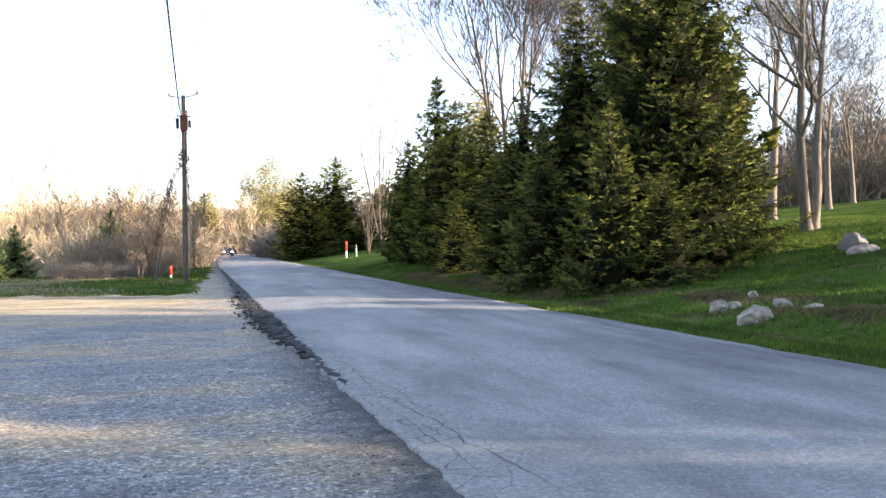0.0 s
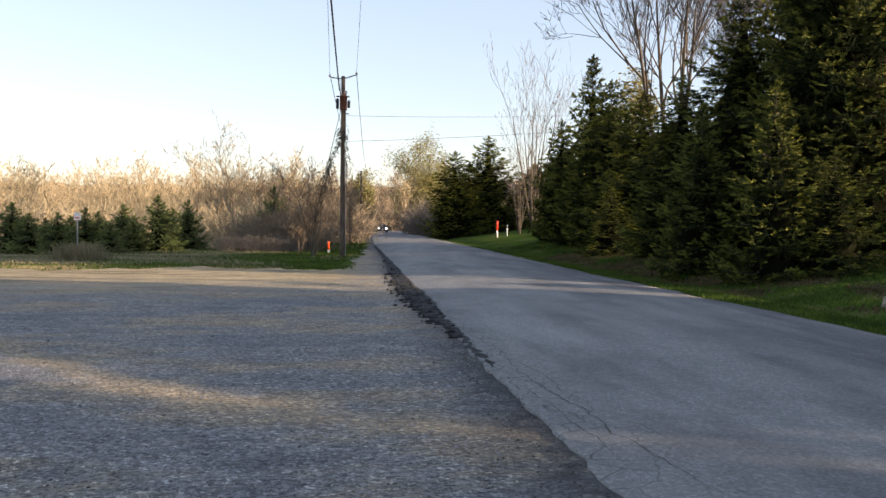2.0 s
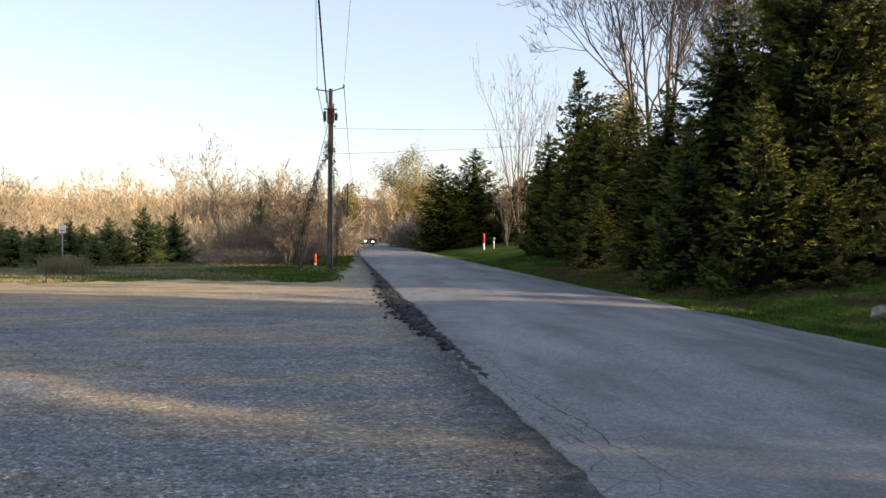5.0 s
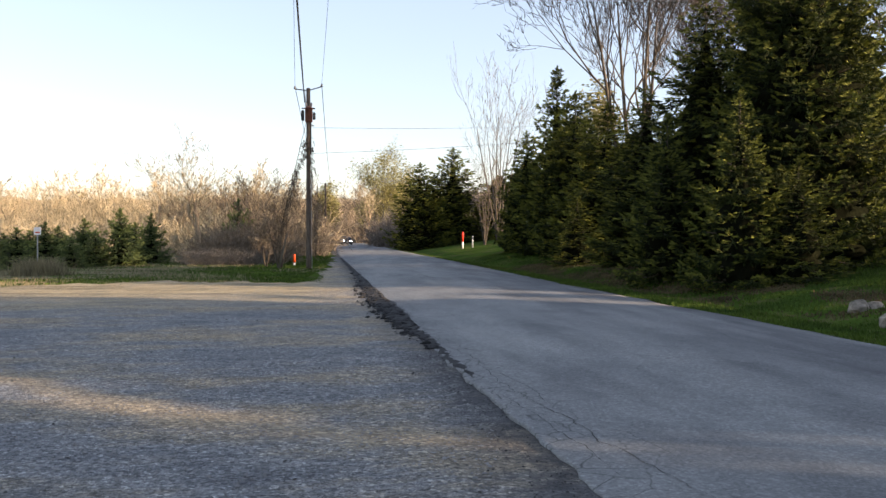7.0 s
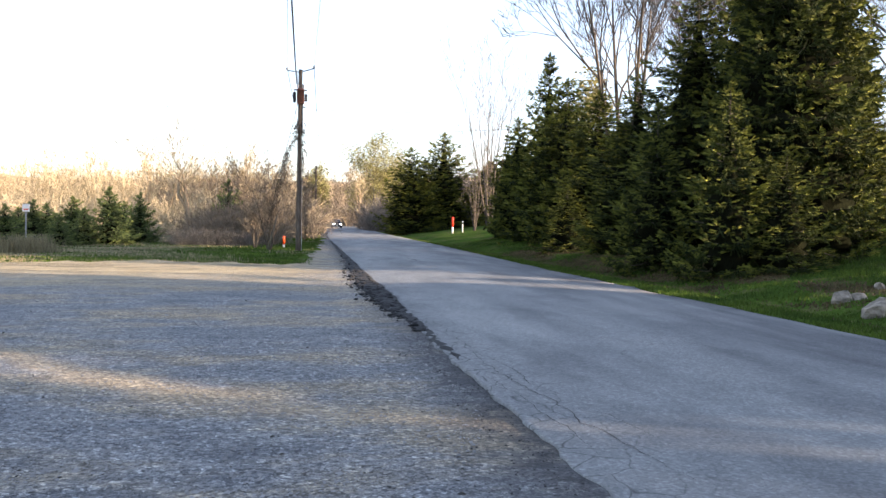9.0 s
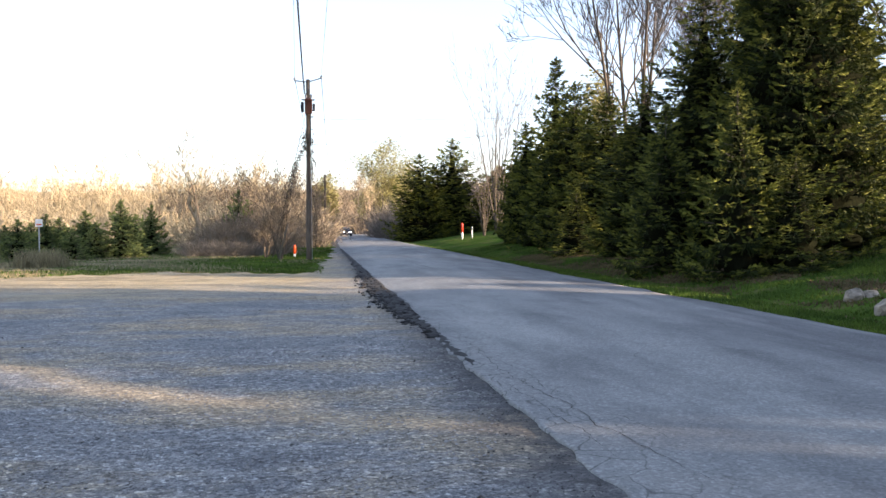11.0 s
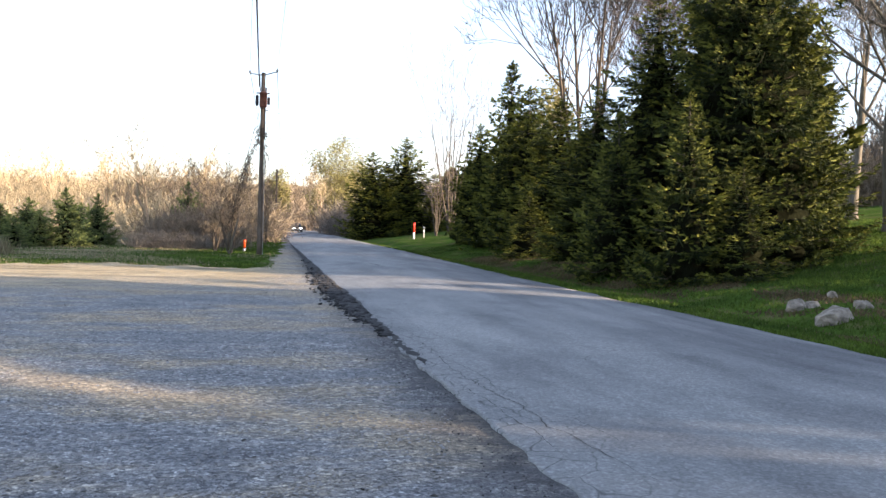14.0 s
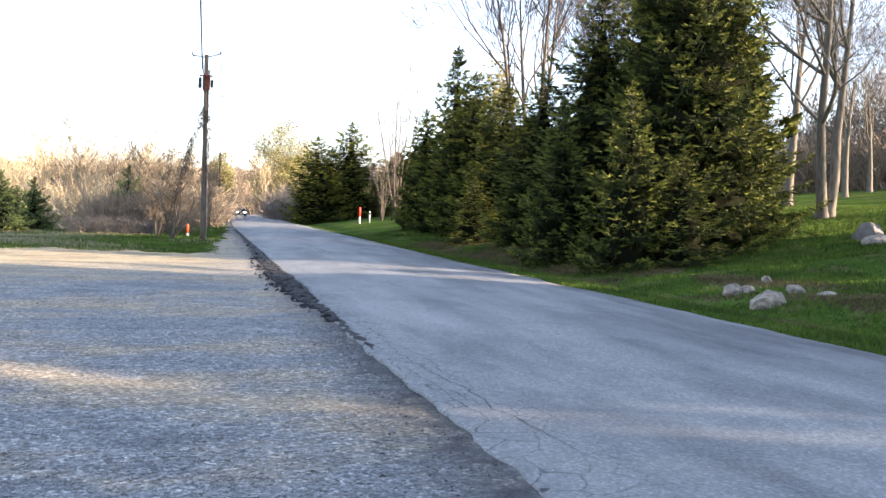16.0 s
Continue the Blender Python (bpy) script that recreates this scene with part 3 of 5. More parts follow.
def evergreen(seed, h, R, step, spacing, size, leaf_w, side=4, taper=0.85, skirt=0.06, sweep=0.25, crowd=2.0, core=0.5, droop=0.6):
    """Meshes of a trunk and a crown: boughs in whorls, each a drooping fan of side branches set with sprays, tips turned up."""
    rs = np.random.RandomState(seed)
    templates = [spray(rs, 1.0, side, leaf_w) for _ in range(3)]
    mats = [[] for _ in range(6)]           # three for the dark inner sprays, three for the sunlit-looking tips
    boughs = []

    # young picks the tips whose paler colour carries the sunlight
    def put(p, yaw, pitch, roll, s, young=False):
        mats[rs.randint(3) + 3 * young].append((*p, yaw, pitch, roll, s))

    z = h * skirt
    while z < h * 0.985:
        q = z / h
        reach = R * max(0.05, (1 - q) ** taper) * min(1.0, 0.72 + q * 3)
        n = max(4, int(round(3.4 + crowd * reach)))
        base = rs.uniform(0, 6.28)
        for k in range(n):
            a = base + 6.283 * k / n + rs.normal(0, 0.22)
            L = reach * (rs.uniform(0.70, 1.08) if rs.rand() > 0.14 else rs.uniform(1.08, 1.36))
            rise = 0.60 * q - 0.24 + rs.normal(0, 0.06)
            ca, sa_ = math.cos(a), math.sin(a)
            last = None
            fine = size * min(1.0, 0.42 + 0.58 * L / (0.4 * R))
            m = max(2, int(L / spacing))
            zz = z + rs.uniform(-0.5, 0.5) * step
            for i in range(m + 1):
                t = i / m
                p = np.array((ca * L * t, sa_ * L * t, zz + L * (rise * t - sweep * t * (1 - t) * 1.6 + 0.16 * t ** 3)))
                if last is not None and t < 0.7:
                    boughs.append((*last, *p, 0.012 + 0.03 * (1 - t) * L / R, 0.008 + 0.03 * (1 - t) * L / R))
                last = p
                if t < 0.22 and L > 0.8:
                    continue
                for sgn in (-1, 1):
                    ls = (0.50 * (1 - t) + 0.13) * min(L, 2.4) * rs.uniform(0.7, 1.15)
                    yaw = a + sgn * rs.uniform(0.65, 1.05)
                    fall = rs.uniform(-0.42, -0.08)
                    c = max(1, int(round(ls / (fine * 0.52))))
                    for j in range(c):
                        f = (j + 0.25) / c
                        e = p + np.array((math.cos(yaw), math.sin(yaw), fall * (0.5 + f * 0.5))) * ls * f
                        tip = j == c - 1
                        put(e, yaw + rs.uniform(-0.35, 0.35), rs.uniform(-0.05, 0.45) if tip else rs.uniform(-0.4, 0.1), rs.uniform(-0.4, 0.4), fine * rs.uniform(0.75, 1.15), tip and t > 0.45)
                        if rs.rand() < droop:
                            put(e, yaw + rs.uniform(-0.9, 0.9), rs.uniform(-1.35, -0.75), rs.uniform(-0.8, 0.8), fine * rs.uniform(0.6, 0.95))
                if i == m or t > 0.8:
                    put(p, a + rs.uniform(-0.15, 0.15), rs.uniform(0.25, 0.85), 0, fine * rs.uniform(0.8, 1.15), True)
        z += step * (0.75 + 0.5 * rs.rand()) * (0.6 + 0.5 * (1 - q))
    for i in range(14):
        mats[3 + i % 3].append((0, 0, h * (0.90 + 0.0085 * i), i * 2.4, 0.75 + 0.03 * i, 0, size * (0.75 - 0.03 * i)))
    for i in range(3):
        mats[3].append((0, 0, h * (0.965 + 0.015 * i), i * 2.0, 1.5, 0, size * (0.9 - 0.15 * i)))
    pieces = []
    for (v, f), rows in zip(templates * 2, mats):
        q = np.array(rows)
        n = len(q)
        cy, sy, cp, sp, cr, sr = np.cos(q[:, 3]), np.sin(q[:, 3]), np.cos(q[:, 4]), np.sin(q[:, 4]), np.cos(q[:, 5]), np.sin(q[:, 5])
        m = np.zeros((n, 4, 4))
        ex = np.stack([cy * cp, sy * cp, sp], 1)
        ey0 = np.stack([-sy, cy, 0 * cy], 1)
        ez0 = np.cross(ex, ey0)
        ey = ey0 * cr[:, None] + ez0 * sr[:, None]
        ez = np.cross(ex, ey)
        m[:, :3, 0], m[:, :3, 1], m[:, :3, 2] = ex * q[:, 6:7], ey * q[:, 6:7], ez * q[:, 6:7]
        m[:, :3, 3], m[:, 3, 3] = q[:, :3], 1
        pieces.append(scattered(v, f, m))
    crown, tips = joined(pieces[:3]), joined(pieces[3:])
    trunk = joined([tubes([(0, 0, -0.3, 0, 0, h * 0.5, 0.012 * h + 0.04, 0.008 * h), (0, 0, h * 0.5, 0, 0, h * 0.97, 0.008 * h, 0.01)], 8), tubes(boughs, 3)])
    # added opaque near-black shell in place of inner twigs, to shade the crown
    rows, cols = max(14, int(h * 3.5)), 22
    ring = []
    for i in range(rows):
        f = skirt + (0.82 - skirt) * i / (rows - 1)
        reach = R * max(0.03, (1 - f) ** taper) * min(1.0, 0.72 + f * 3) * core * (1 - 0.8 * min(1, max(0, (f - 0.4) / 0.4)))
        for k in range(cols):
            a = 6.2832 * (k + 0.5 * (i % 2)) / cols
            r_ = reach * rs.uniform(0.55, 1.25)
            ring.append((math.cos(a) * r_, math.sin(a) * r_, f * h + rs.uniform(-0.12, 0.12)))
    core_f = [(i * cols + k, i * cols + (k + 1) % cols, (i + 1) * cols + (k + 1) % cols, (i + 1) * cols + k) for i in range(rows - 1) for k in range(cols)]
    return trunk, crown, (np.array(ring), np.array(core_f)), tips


def evergreen_meshes(name, needles, *args, **kw):
    t, c, k, young = evergreen(*args, **kw)
    return mesh_of(name + "_trunk", *t, BARK_DARK, True), mesh_of(name + "_crown", *c, needles[0]), mesh_of(name + "_inner", *k, CORE_SHADE), mesh_of(name + "_tips", *young, needles[1])


def set_tree(name, meshes, x, y, turn, sx, sz, label, category, group="", lean=0.0, z=None):
    ob = thing(name, pose(x, y, (gz(x, y) if z is None else z) - 0.03, lean, 0, turn) @ Matrix.Diagonal((sx, sx, sz, 1)), label, category, group)
    part_mesh("trunk", meshes[0], ob)
    part_mesh("crown", meshes[1], ob)
    part_mesh("shade_core", meshes[2], ob, "near-black shell added for shade inside the crown")
    part_mesh("outer_crown", meshes[3], ob, "yellow-green tips with sunlight in their colour")
    return ob


SPRUCE_A = evergreen_meshes("spruce_big", NEEDLES, 11, 12.5, 3.25, 0.46, 0.27, 0.36, 0.060, side=4, crowd=2.2, taper=0.62, skirt=0.02, core=0.62)
SPRUCE_B = evergreen_meshes("spruce_tall", NEEDLES, 12, 12.0, 2.85, 0.46, 0.28, 0.38, 0.062, side=4, crowd=2.2, taper=0.82, skirt=0.02, core=0.62)
SPRUCE_S = evergreen_meshes("spruce_small", NEEDLES, 13, 5.2, 1.5, 0.30, 0.19, 0.27, 0.058, side=4, crowd=2.6, taper=0.9, skirt=0.03)
SPRUCE_F = evergreen_meshes("spruce_mid", NEEDLES, 14, 11.0, 3.05, 0.52, 0.38, 0.56, 0.085, side=3, crowd=2.4, taper=0.72, skirt=0.015, core=0.58)
SPRUCE_G = evergreen_meshes("spruce_slim", NEEDLES, 15, 11.0, 2.6, 0.55, 0.36, 0.52, 0.085, side=3, crowd=2.0, taper=0.95, skirt=0.015, sweep=0.4)
SPRUCE_W = evergreen_meshes("spruce_windbreak", NEEDLES, 17, 11.0, 3.0, 0.8, 0.6, 0.95, 0.16, side=3, crowd=2.2, taper=0.72, skirt=0.015)
FIR = evergreen_meshes("young_fir", NEEDLES_FIR, 16, 2.6, 1.35, 0.26, 0.17, 0.27, 0.09, side=3, crowd=4.4, taper=0.95, skirt=0.03, sweep=0.05, core=0.3, droop=0.4)

NEAR = "spruces beside the road"
for meshes, x, y, turn, sx, sz, label in (
        (SPRUCE_B, 13.5, 29.2, 20, 1.10, 0.84, "tall dark green spruce in deep shade beside the road"),
        (SPRUCE_B, 15.8, 29.6, 150, 1.0, 1.0, "tall dark spruce standing behind its neighbours"),
        (SPRUCE_A, 14.5, 24.7, 75, 1.0, 1.06, "big full spruce with sunlit yellow-green boughs to the ground"),
        (SPRUCE_A, 16.8, 26.8, 200, 0.92, 0.72, "sunlit spruce at the lawn edge with low boughs"),
        (SPRUCE_S, 11.2, 22.1, 0, 1.0, 1.0, "small young spruce in front of bigger ones"),
        (SPRUCE_S, 12.6, 21.6, 130, 0.95, 0.62, "low young spruce at the foot of a big one"),
        (SPRUCE_B, 13.3, 34.2, 250, 0.95, 0.60, "dark spruce in deep shade closing a roadside row"),
        (SPRUCE_S, 10.9, 26.3, 75, 1.05, 1.0, "young spruce in deep shade before bigger ones"),
        (SPRUCE_F, 14.3, 42.0, 140, 0.98, 0.68, "rounded dark spruce in a roadside row"),
        (SPRUCE_F, 14.0, 46.5, 30, 1.0, 0.80, "dark spruce with sunlit top in a roadside row"),
        (SPRUCE_G, 14.2, 51.0, 80, 1.2, 1.0, "tall slim spruce rising above a roadside row"),
        (SPRUCE_F, 13.8, 57.0, 250, 0.70, 0.72, "dark low spruce at the end of a row"),
        (SPRUCE_F, 14.6, 61.5, 200, 0.62, 0.5, "low dark spruce ending a row"),
        # next three: hidden spruces added to shade the trees before them
        (SPRUCE_W, 19.2, 30.6, 20, 0.9, 0.80, "dark spruce hidden behind bigger ones, added to shade its neighbours"),
        (SPRUCE_W, 21.0, 47.0, 80, 1.0, 0.55, "dark spruce hidden behind a row, added to shade it"),
        (SPRUCE_W, 20.0, 53.5, 140, 0.95, 0.6, "low dark spruce hidden behind a row, added to shade it"),
        (SPRUCE_S, 11.9, 39.2, 60, 1.0, 0.58, "small sunlit spruce in the ditch bank"),
        (SPRUCE_F, 11.3, 97.0, 10, 1.25, 0.86, "distant dark spruce beside the road"),
        (SPRUCE_F, 15.2, 98.0, 160, 1.35, 0.98, "distant full dark spruce beside the road"),
        (SPRUCE_W, 20.5, 97.0, 30, 1.15, 0.62, "distant low dark spruce behind brush"),
        (SPRUCE_W, 25.0, 103.0, 90, 1.2, 0.75, "distant dark spruce behind brush"),
        (SPRUCE_F, 13.2, 99.4, 60, 1.3, 0.74, "distant dark spruce behind its neighbours")):
    set_tree("spruce_tree", meshes, x, y, turn, sx, sz, label, "tree", NEAR)
# unseen windbreak, placed to shade the pull-off and near road, with one narrow gap
for i, (x, y, s, meshes) in enumerate(((31, 3.2, 1.2, SPRUCE_W), (31.5, -0.6, 1.25, SPRUCE_W), (31, -2.6, 1.10, SPRUCE_W), (36, -4.7, 1.2, SPRUCE_W), (31, -10.1, 1.2, SPRUCE_W), (31.5, -14.5, 1.25, SPRUCE_W),
                                       (36, -15.0, 1.4, SPRUCE_W), (32, -18.5, 1.3, SPRUCE_W), (36, -21.5, 1.4, SPRUCE_W), (32, -24.5, 1.3, SPRUCE_W), (33, -30, 1.35, SPRUCE_W), (36, -35, 1.45, SPRUCE_W))):
    set_tree("spruce_tree", meshes, x, y, 47 * i, s, s * (0.85, 1.0, 1.15)[(y < -2.65) + (y < -10)], "tall dark spruce in an unseen windbreak across the road", "tree", "spruces of the windbreak")
# unseen young spruces added on the lawn to shade the ditch bank
for i, (x, y, s) in enumerate(((26, 8.2, 0.42), (26.4, 11.2, 0.45), (26, 14.0, 0.44), (25.8, 16.6, 0.40), (26.4, 19.4, 0.36))):
    set_tree("spruce_tree", SPRUCE_W, x, y, 50 * i, min(0.75, s), s * 0.47, "low young spruce added out of view to shade the bank", "tree", "young spruces on the lawn")
for i, (az, r, s, w) in enumerate(((-12.1, 50, 1.14, 1.0), (-10.3, 54, 1.08, 0.85), (-11.2, 56, 0.9, 1.1), (-13.5, 49, 0.78, 1.15), (-14.1, 52, 0.86, 1.2), (-14.9, 47, 0.72, 1.2), (-15.6, 53, 0.82, 1.25),
                                   (-16.3, 50, 0.72, 1.2), (-17.1, 51, 0.8, 1.3), (-17.8, 46, 0.68, 1.2), (-18.5, 52, 0.84, 1.3), (-19.4, 48, 0.74, 1.3), (-20.3, 50, 0.8, 1.3), (-5.0, 60, 1.5, 0.7), (-4.4, 64, 1.3, 0.8))):
    x, y = r * math.sin(radians(az)), r * math.cos(radians(az))
    s *= (0.8 + 0.1 * ((i * 7) % 5)) if 2 < i < 13 else 1.0
    set_tree("fir_tree", FIR, x, y, 61 * i, s * w * 1.05, s * 1.0, "young green fir standing in rough field", "tree", "young firs in the field")


# ---- bare trees ----
def bare_tree(seed, h, r0, levels=5, spread=0.55, first=0.3, stems=1, kids=(5, 5, 4, 4, 3), shrink=0.62, droop=0.0, min_r=0.006, curve=0.12, ratio=(0.32, 0.55), coarse=False):
    """Segments of the thick wood and of the fine wood of a leafless tree, and its twig ends."""
    rs = np.random.RandomState(seed)
    thick, fine, tips, lines = [], [], [], []

    def grow(p, d, length, r, lev):
        n = (6 if lev < 2 else (4 if lev < 4 else 2)) if not coarse else (4, 3, 2, 1)[min(lev, 3)]
        q, pts = np.array(p, float), []
        dd = np.array(d, float)
        if lev < 2:
            lines.append([(*q, r * (1.5 if lev == 0 else 1.0))])
            mine = lines[-1]
        for i in range(n):
            dd = dd + rs.normal(0, curve, 3) * (0.25 if lev == 0 else 1.0) + np.array((0, 0, (0.10 - droop) if lev else 0.05))
            dd /= np.linalg.norm(dd)
            e = q + dd * length / n
            ra, rb = r * (1 - 0.75 * i / n), r * (1 - 0.75 * (i + 1) / n)
            (thick if lev < 2 else fine).append((*q, *e, max(ra, min_r), max(rb, min_r * 0.8)))
            if lev < 2:
                if lev == 0 and i == 0:
                    mine.append((*(q + dd * min(0.6, length / n * 0.4)), r * 1.02))
                mine.append((*e, max(rb, min_r)))
            pts.append((e.copy(), dd.copy(), rb, (i + 1) / n))
            q = e
        if lev >= levels - 1:
            tips.append((*q, *dd))
            return
        for k in range(kids[min(lev, len(kids) - 1)]):
            t = first + (1 - first) * (k + rs.uniform(0.2, 0.9)) / kids[min(lev, len(kids) - 1)] if lev == 0 else rs.uniform(0.25, 1.0)
            e, ed, rb, _ = pts[min(n - 1, int(t * n))]
            side = np.cross(ed, rs.normal(0, 1, 3))
            side /= np.linalg.norm(side) + 1e-9
            nd = ed * (1 - spread * rs.uniform(0.6, 1.1)) + side * spread * rs.uniform(0.8, 1.3)
            nd[2] += 0.15
            nd /= np.linalg.norm(nd)
            grow(e, nd, length * shrink * rs.uniform(0.65, 1.1), max(min_r, rb * (rs.uniform(*ratio) if lev == 0 else rs.uniform(0.5, 0.8))), lev + 1)

    for s in range(stems):
        a = s * 6.283 / max(1, stems) + rs.uniform(-0.4, 0.4)
        off = 0.0 if stems == 1 else r0 * 0.75
        ln = 0.0 if stems == 1 else rs.uniform(0.08, 0.22)
        grow((math.cos(a) * off, math.sin(a) * off, -0.25), (math.cos(a) * ln, math.sin(a) * ln, 1), h * 0.72 * (1 if s == 0 else rs.uniform(0.8, 1)), r0, 0)
    return thick, fine, tips, lines


def bare_meshes(name, bark, twig, *args, **kw):
    thick, fine, _, lines = bare_tree(*args, **kw)
    limbs, ends = [f for f in fine if f[6] > kw["min_r"] * 1.15], [f for f in fine if f[6] <= kw["min_r"] * 1.15]
    return mesh_of(name + "_trunk", *limbs_of(lines, 9), bark, True), mesh_of(name + "_twigs", *joined(([tubes(limbs, 4)] if limbs else []) + ([ribbons(ends)] if ends else [])), twig)


def set_bare(meshes, x, y, turn, s, label, group="", sz=None):
    ob = thing("bare_tree", pose(x, y, gz(x, y), 0, 0, turn) @ Matrix.Diagonal((s, s, sz or s, 1)), label, "tree", group)
    part_mesh("trunk", meshes[0], ob)
    part_mesh("crown", meshes[1], ob)
    return ob


def polar(az, r):
    return r * math.sin(radians(az)), r * math.cos(radians(az))


MAPLE = bare_meshes("maple", BARK, TWIGS_GREY, 21, 19, 0.38, 6, 0.5, 0.35, 1, (10, 7, 6, 4, 3), 0.6, min_r=0.015)
TWIN = bare_meshes("twin_maple", BARK, TWIGS_GREY, 23, 17, 0.235, 6, 0.66, 0.26, 2, (12, 7, 5, 4, 2), 0.6, min_r=0.010, ratio=(0.4, 0.68), curve=0.15)
# dark bark and twig colours stand in for the shade on this tree
OAK = bare_meshes("shaded_oak", BARK_DARK, TWIGS_SHADED, 27, 19, 0.19, 6, 0.42, 0.34, 4, (9, 7, 5, 4, 3), 0.56, min_r=0.013, ratio=(0.4, 0.65))
FAN = bare_meshes("fan_tree", BARK_DARK, TWIGS_GREY, 24, 13.5, 0.085, 4, 0.36, 0.10, 6, (6, 4, 4), 0.55, min_r=0.010)
TAN = bare_meshes("tan_tree", BARK_TAN, TWIGS_TAN, 33, 9.0, 0.24, 5, 0.5, 0.3, 1, (8, 5, 4, 3), 0.6, min_r=0.018, ratio=(0.55, 0.85), curve=0.12)
SNAG = bare_meshes("snag", BARK_DARK, TWIGS, 31, 4.6, 0.05, 5, 0.55, 0.08, 4, (8, 6, 4, 3), 0.5, min_r=0.010, curve=0.2)
LAWN = "bare trees on the lawn"
set_bare(TWIN, *polar(38.6, 40), 200, 1.0, "large twin-trunked bare tree with sunlit grey bark on the lawn", LAWN)
set_bare(MAPLE, *polar(36.4, 54), 40, 0.82, "large bare tree behind a spruce at the lawn edge", LAWN)
set_bare(MAPLE, *polar(39.6, 70), 130, 0.62, "bare grey tree far back on the lawn", LAWN)
set_bare(MAPLE, *polar(40.9, 82), 260, 0.62, "bare grey tree far back on the lawn", LAWN)
set_bare(OAK, *polar(20.5, 58), 90, 1.08, "tall spreading bare tree rising behind spruces", sz=1.2)
set_bare(OAK, *polar(25.5, 66), 310, 1.0, "tall bare tree half hidden behind spruces")
# two unseen trees, added to streak the lawn with shade
set_bare(TWIN, 60.0, 14.0, 30, 0.9, "large bare tree added out of view to streak the lawn with shade", LAWN)
set_bare(TWIN, 64.0, 21.0, 120, 0.9, "large bare tree added out of view to streak the lawn with shade", LAWN)
set_bare(FAN, *polar(11.8, 88), 0, 1.25, "fan-shaped bare tree with many upright stems")
set_bare(FAN, *polar(10.9, 84), 70, 0.62, "low bare tree with purple-brown twigs behind spruces")
set_bare(TAN, *polar(-7.3, 55), 0, 0.86, "pale sunlit bare tree standing in brush", sz=0.66)
set_bare(TAN, *polar(-9.9, 75), 120, 0.7, "pale bare tree in the field edge")
set_bare(TAN, *polar(3.35, 146), 60, 1.0, "pale bare tree with curved limbs beside the far road")
set_bare(SNAG, *polar(-2.4, 43), 0, 1.0, "dark vine-hung snag beside the utility pole")
set_bare(SNAG, *polar(-3.3, 46), 130, 0.75, "dark bare shrub tree beside the utility pole")
set_bare(SNAG, *polar(-0.15, 62), 60, 0.4, "slender dark bare tree behind the utility pole", sz=1.25)


# ---- woods, brush and budding trees: uncountable ----
def woods(name, seed, spots, twig, height, label, levels=4, kids=(10, 6, 6), r0=0.10, min_r=0.022, variants=5, first=0.22):
    rs = np.random.RandomState(seed)
    pieces = []
    for k in range(variants):
        thick, fine, _, _ = bare_tree(seed + 50 + k, 10.0, r0, levels, 0.5, first, 1, kids, 0.45, min_r=min_r, coarse=True)
        v, f = joined([tubes(thick[:4], 4), ribbons(thick[4:] + fine, k)])
        mine = spots[k::variants]
        s = height * rs.uniform(0.72, 1.12, len(mine)) / 10.0
        pieces.append(scattered(v, f, poses(mine, rs.uniform(0, 6.28, len(mine)), np.stack([s * 1.05, s * 1.05, s], 1))))
    v, f = joined(pieces)
    tagged(new(name, mesh_of(name, v, f, twig)), label, "woods", kind="stuff")


def fan_spots(seed, n, az0, az1, r0, r1):
    rs = np.random.RandomState(seed)
    az, r = np.radians(rs.uniform(az0, az1, n)), rs.uniform(r0, r1, n)
    x, y = r * np.sin(az), r * np.cos(az)
    return np.stack([x, y, ground_z(x, y) - 0.1], 1)


def brush(name, seed, spots, twig, size, label, stems=26, width=0.011):
    rs = np.random.RandomState(seed)
    pieces = []
    for k in range(3):
        segs = []
        for s in range(stems):
            p = np.array((rs.normal(0, 0.25), rs.normal(0, 0.25), -0.05))
            d = np.array((rs.normal(0, 0.45), rs.normal(0, 0.45), 1.0))
            for i in range(3):
                d = d + rs.normal(0, 0.3, 3)
                d /= np.linalg.norm(d)
                e = p + d * rs.uniform(0.25, 0.45)
                segs.append((*p, *e, width * (1 - i * 0.25), width * (0.75 - i * 0.25)))
                for q in range(2):
                    t = e + (d + rs.normal(0, 0.7, 3)) * rs.uniform(0.12, 0.3)
                    segs.append((*e, *t, width * 0.6, width * 0.3))
                p = e
        v, f = ribbons(segs, k)
        mine = spots[k::3]
        pieces.append(scattered(v, f, poses(mine, rs.uniform(0, 6.28, len(mine)), size * rs.uniform(0.65, 1.3, len(mine)))))
    v, f = joined(pieces)
    tagged(new(name, mesh_of(name, v, f, twig)), label, "brush", kind="stuff")


woods("distant_woods", 101, fan_spots(1, 380, -32, -1.5, 95, 190), TWIGS_TAN, 8.0, "dense tan bare woods lit by the low sun")
woods("distant_woods", 102, fan_spots(2, 90, -9, 0.2, 88, 150), TWIGS, 6.5, "brown bare woods behind the utility pole")
woods("distant_woods", 103, fan_spots(3, 70, 0.8, 6.5, 215, 300), TWIGS, 13.0, "brown bare woods where the road bends away")
woods("distant_woods", 104, fan_spots(4, 110, 30, 50, 95, 145), TWIGS_GREY, 10.5, "grey-brown bare woods behind the lawn", min_r=0.035, r0=0.13, first=0.15)
def hill_spots(n):
    rs = np.random.RandomState(9)
    az, r = np.radians(rs.uniform(-32, 12, n)), rs.uniform(385, 432, n)
    return np.stack([r * np.sin(az), r * np.cos(az), 17.0 + rs.uniform(-2, 0.6, n)], 1)


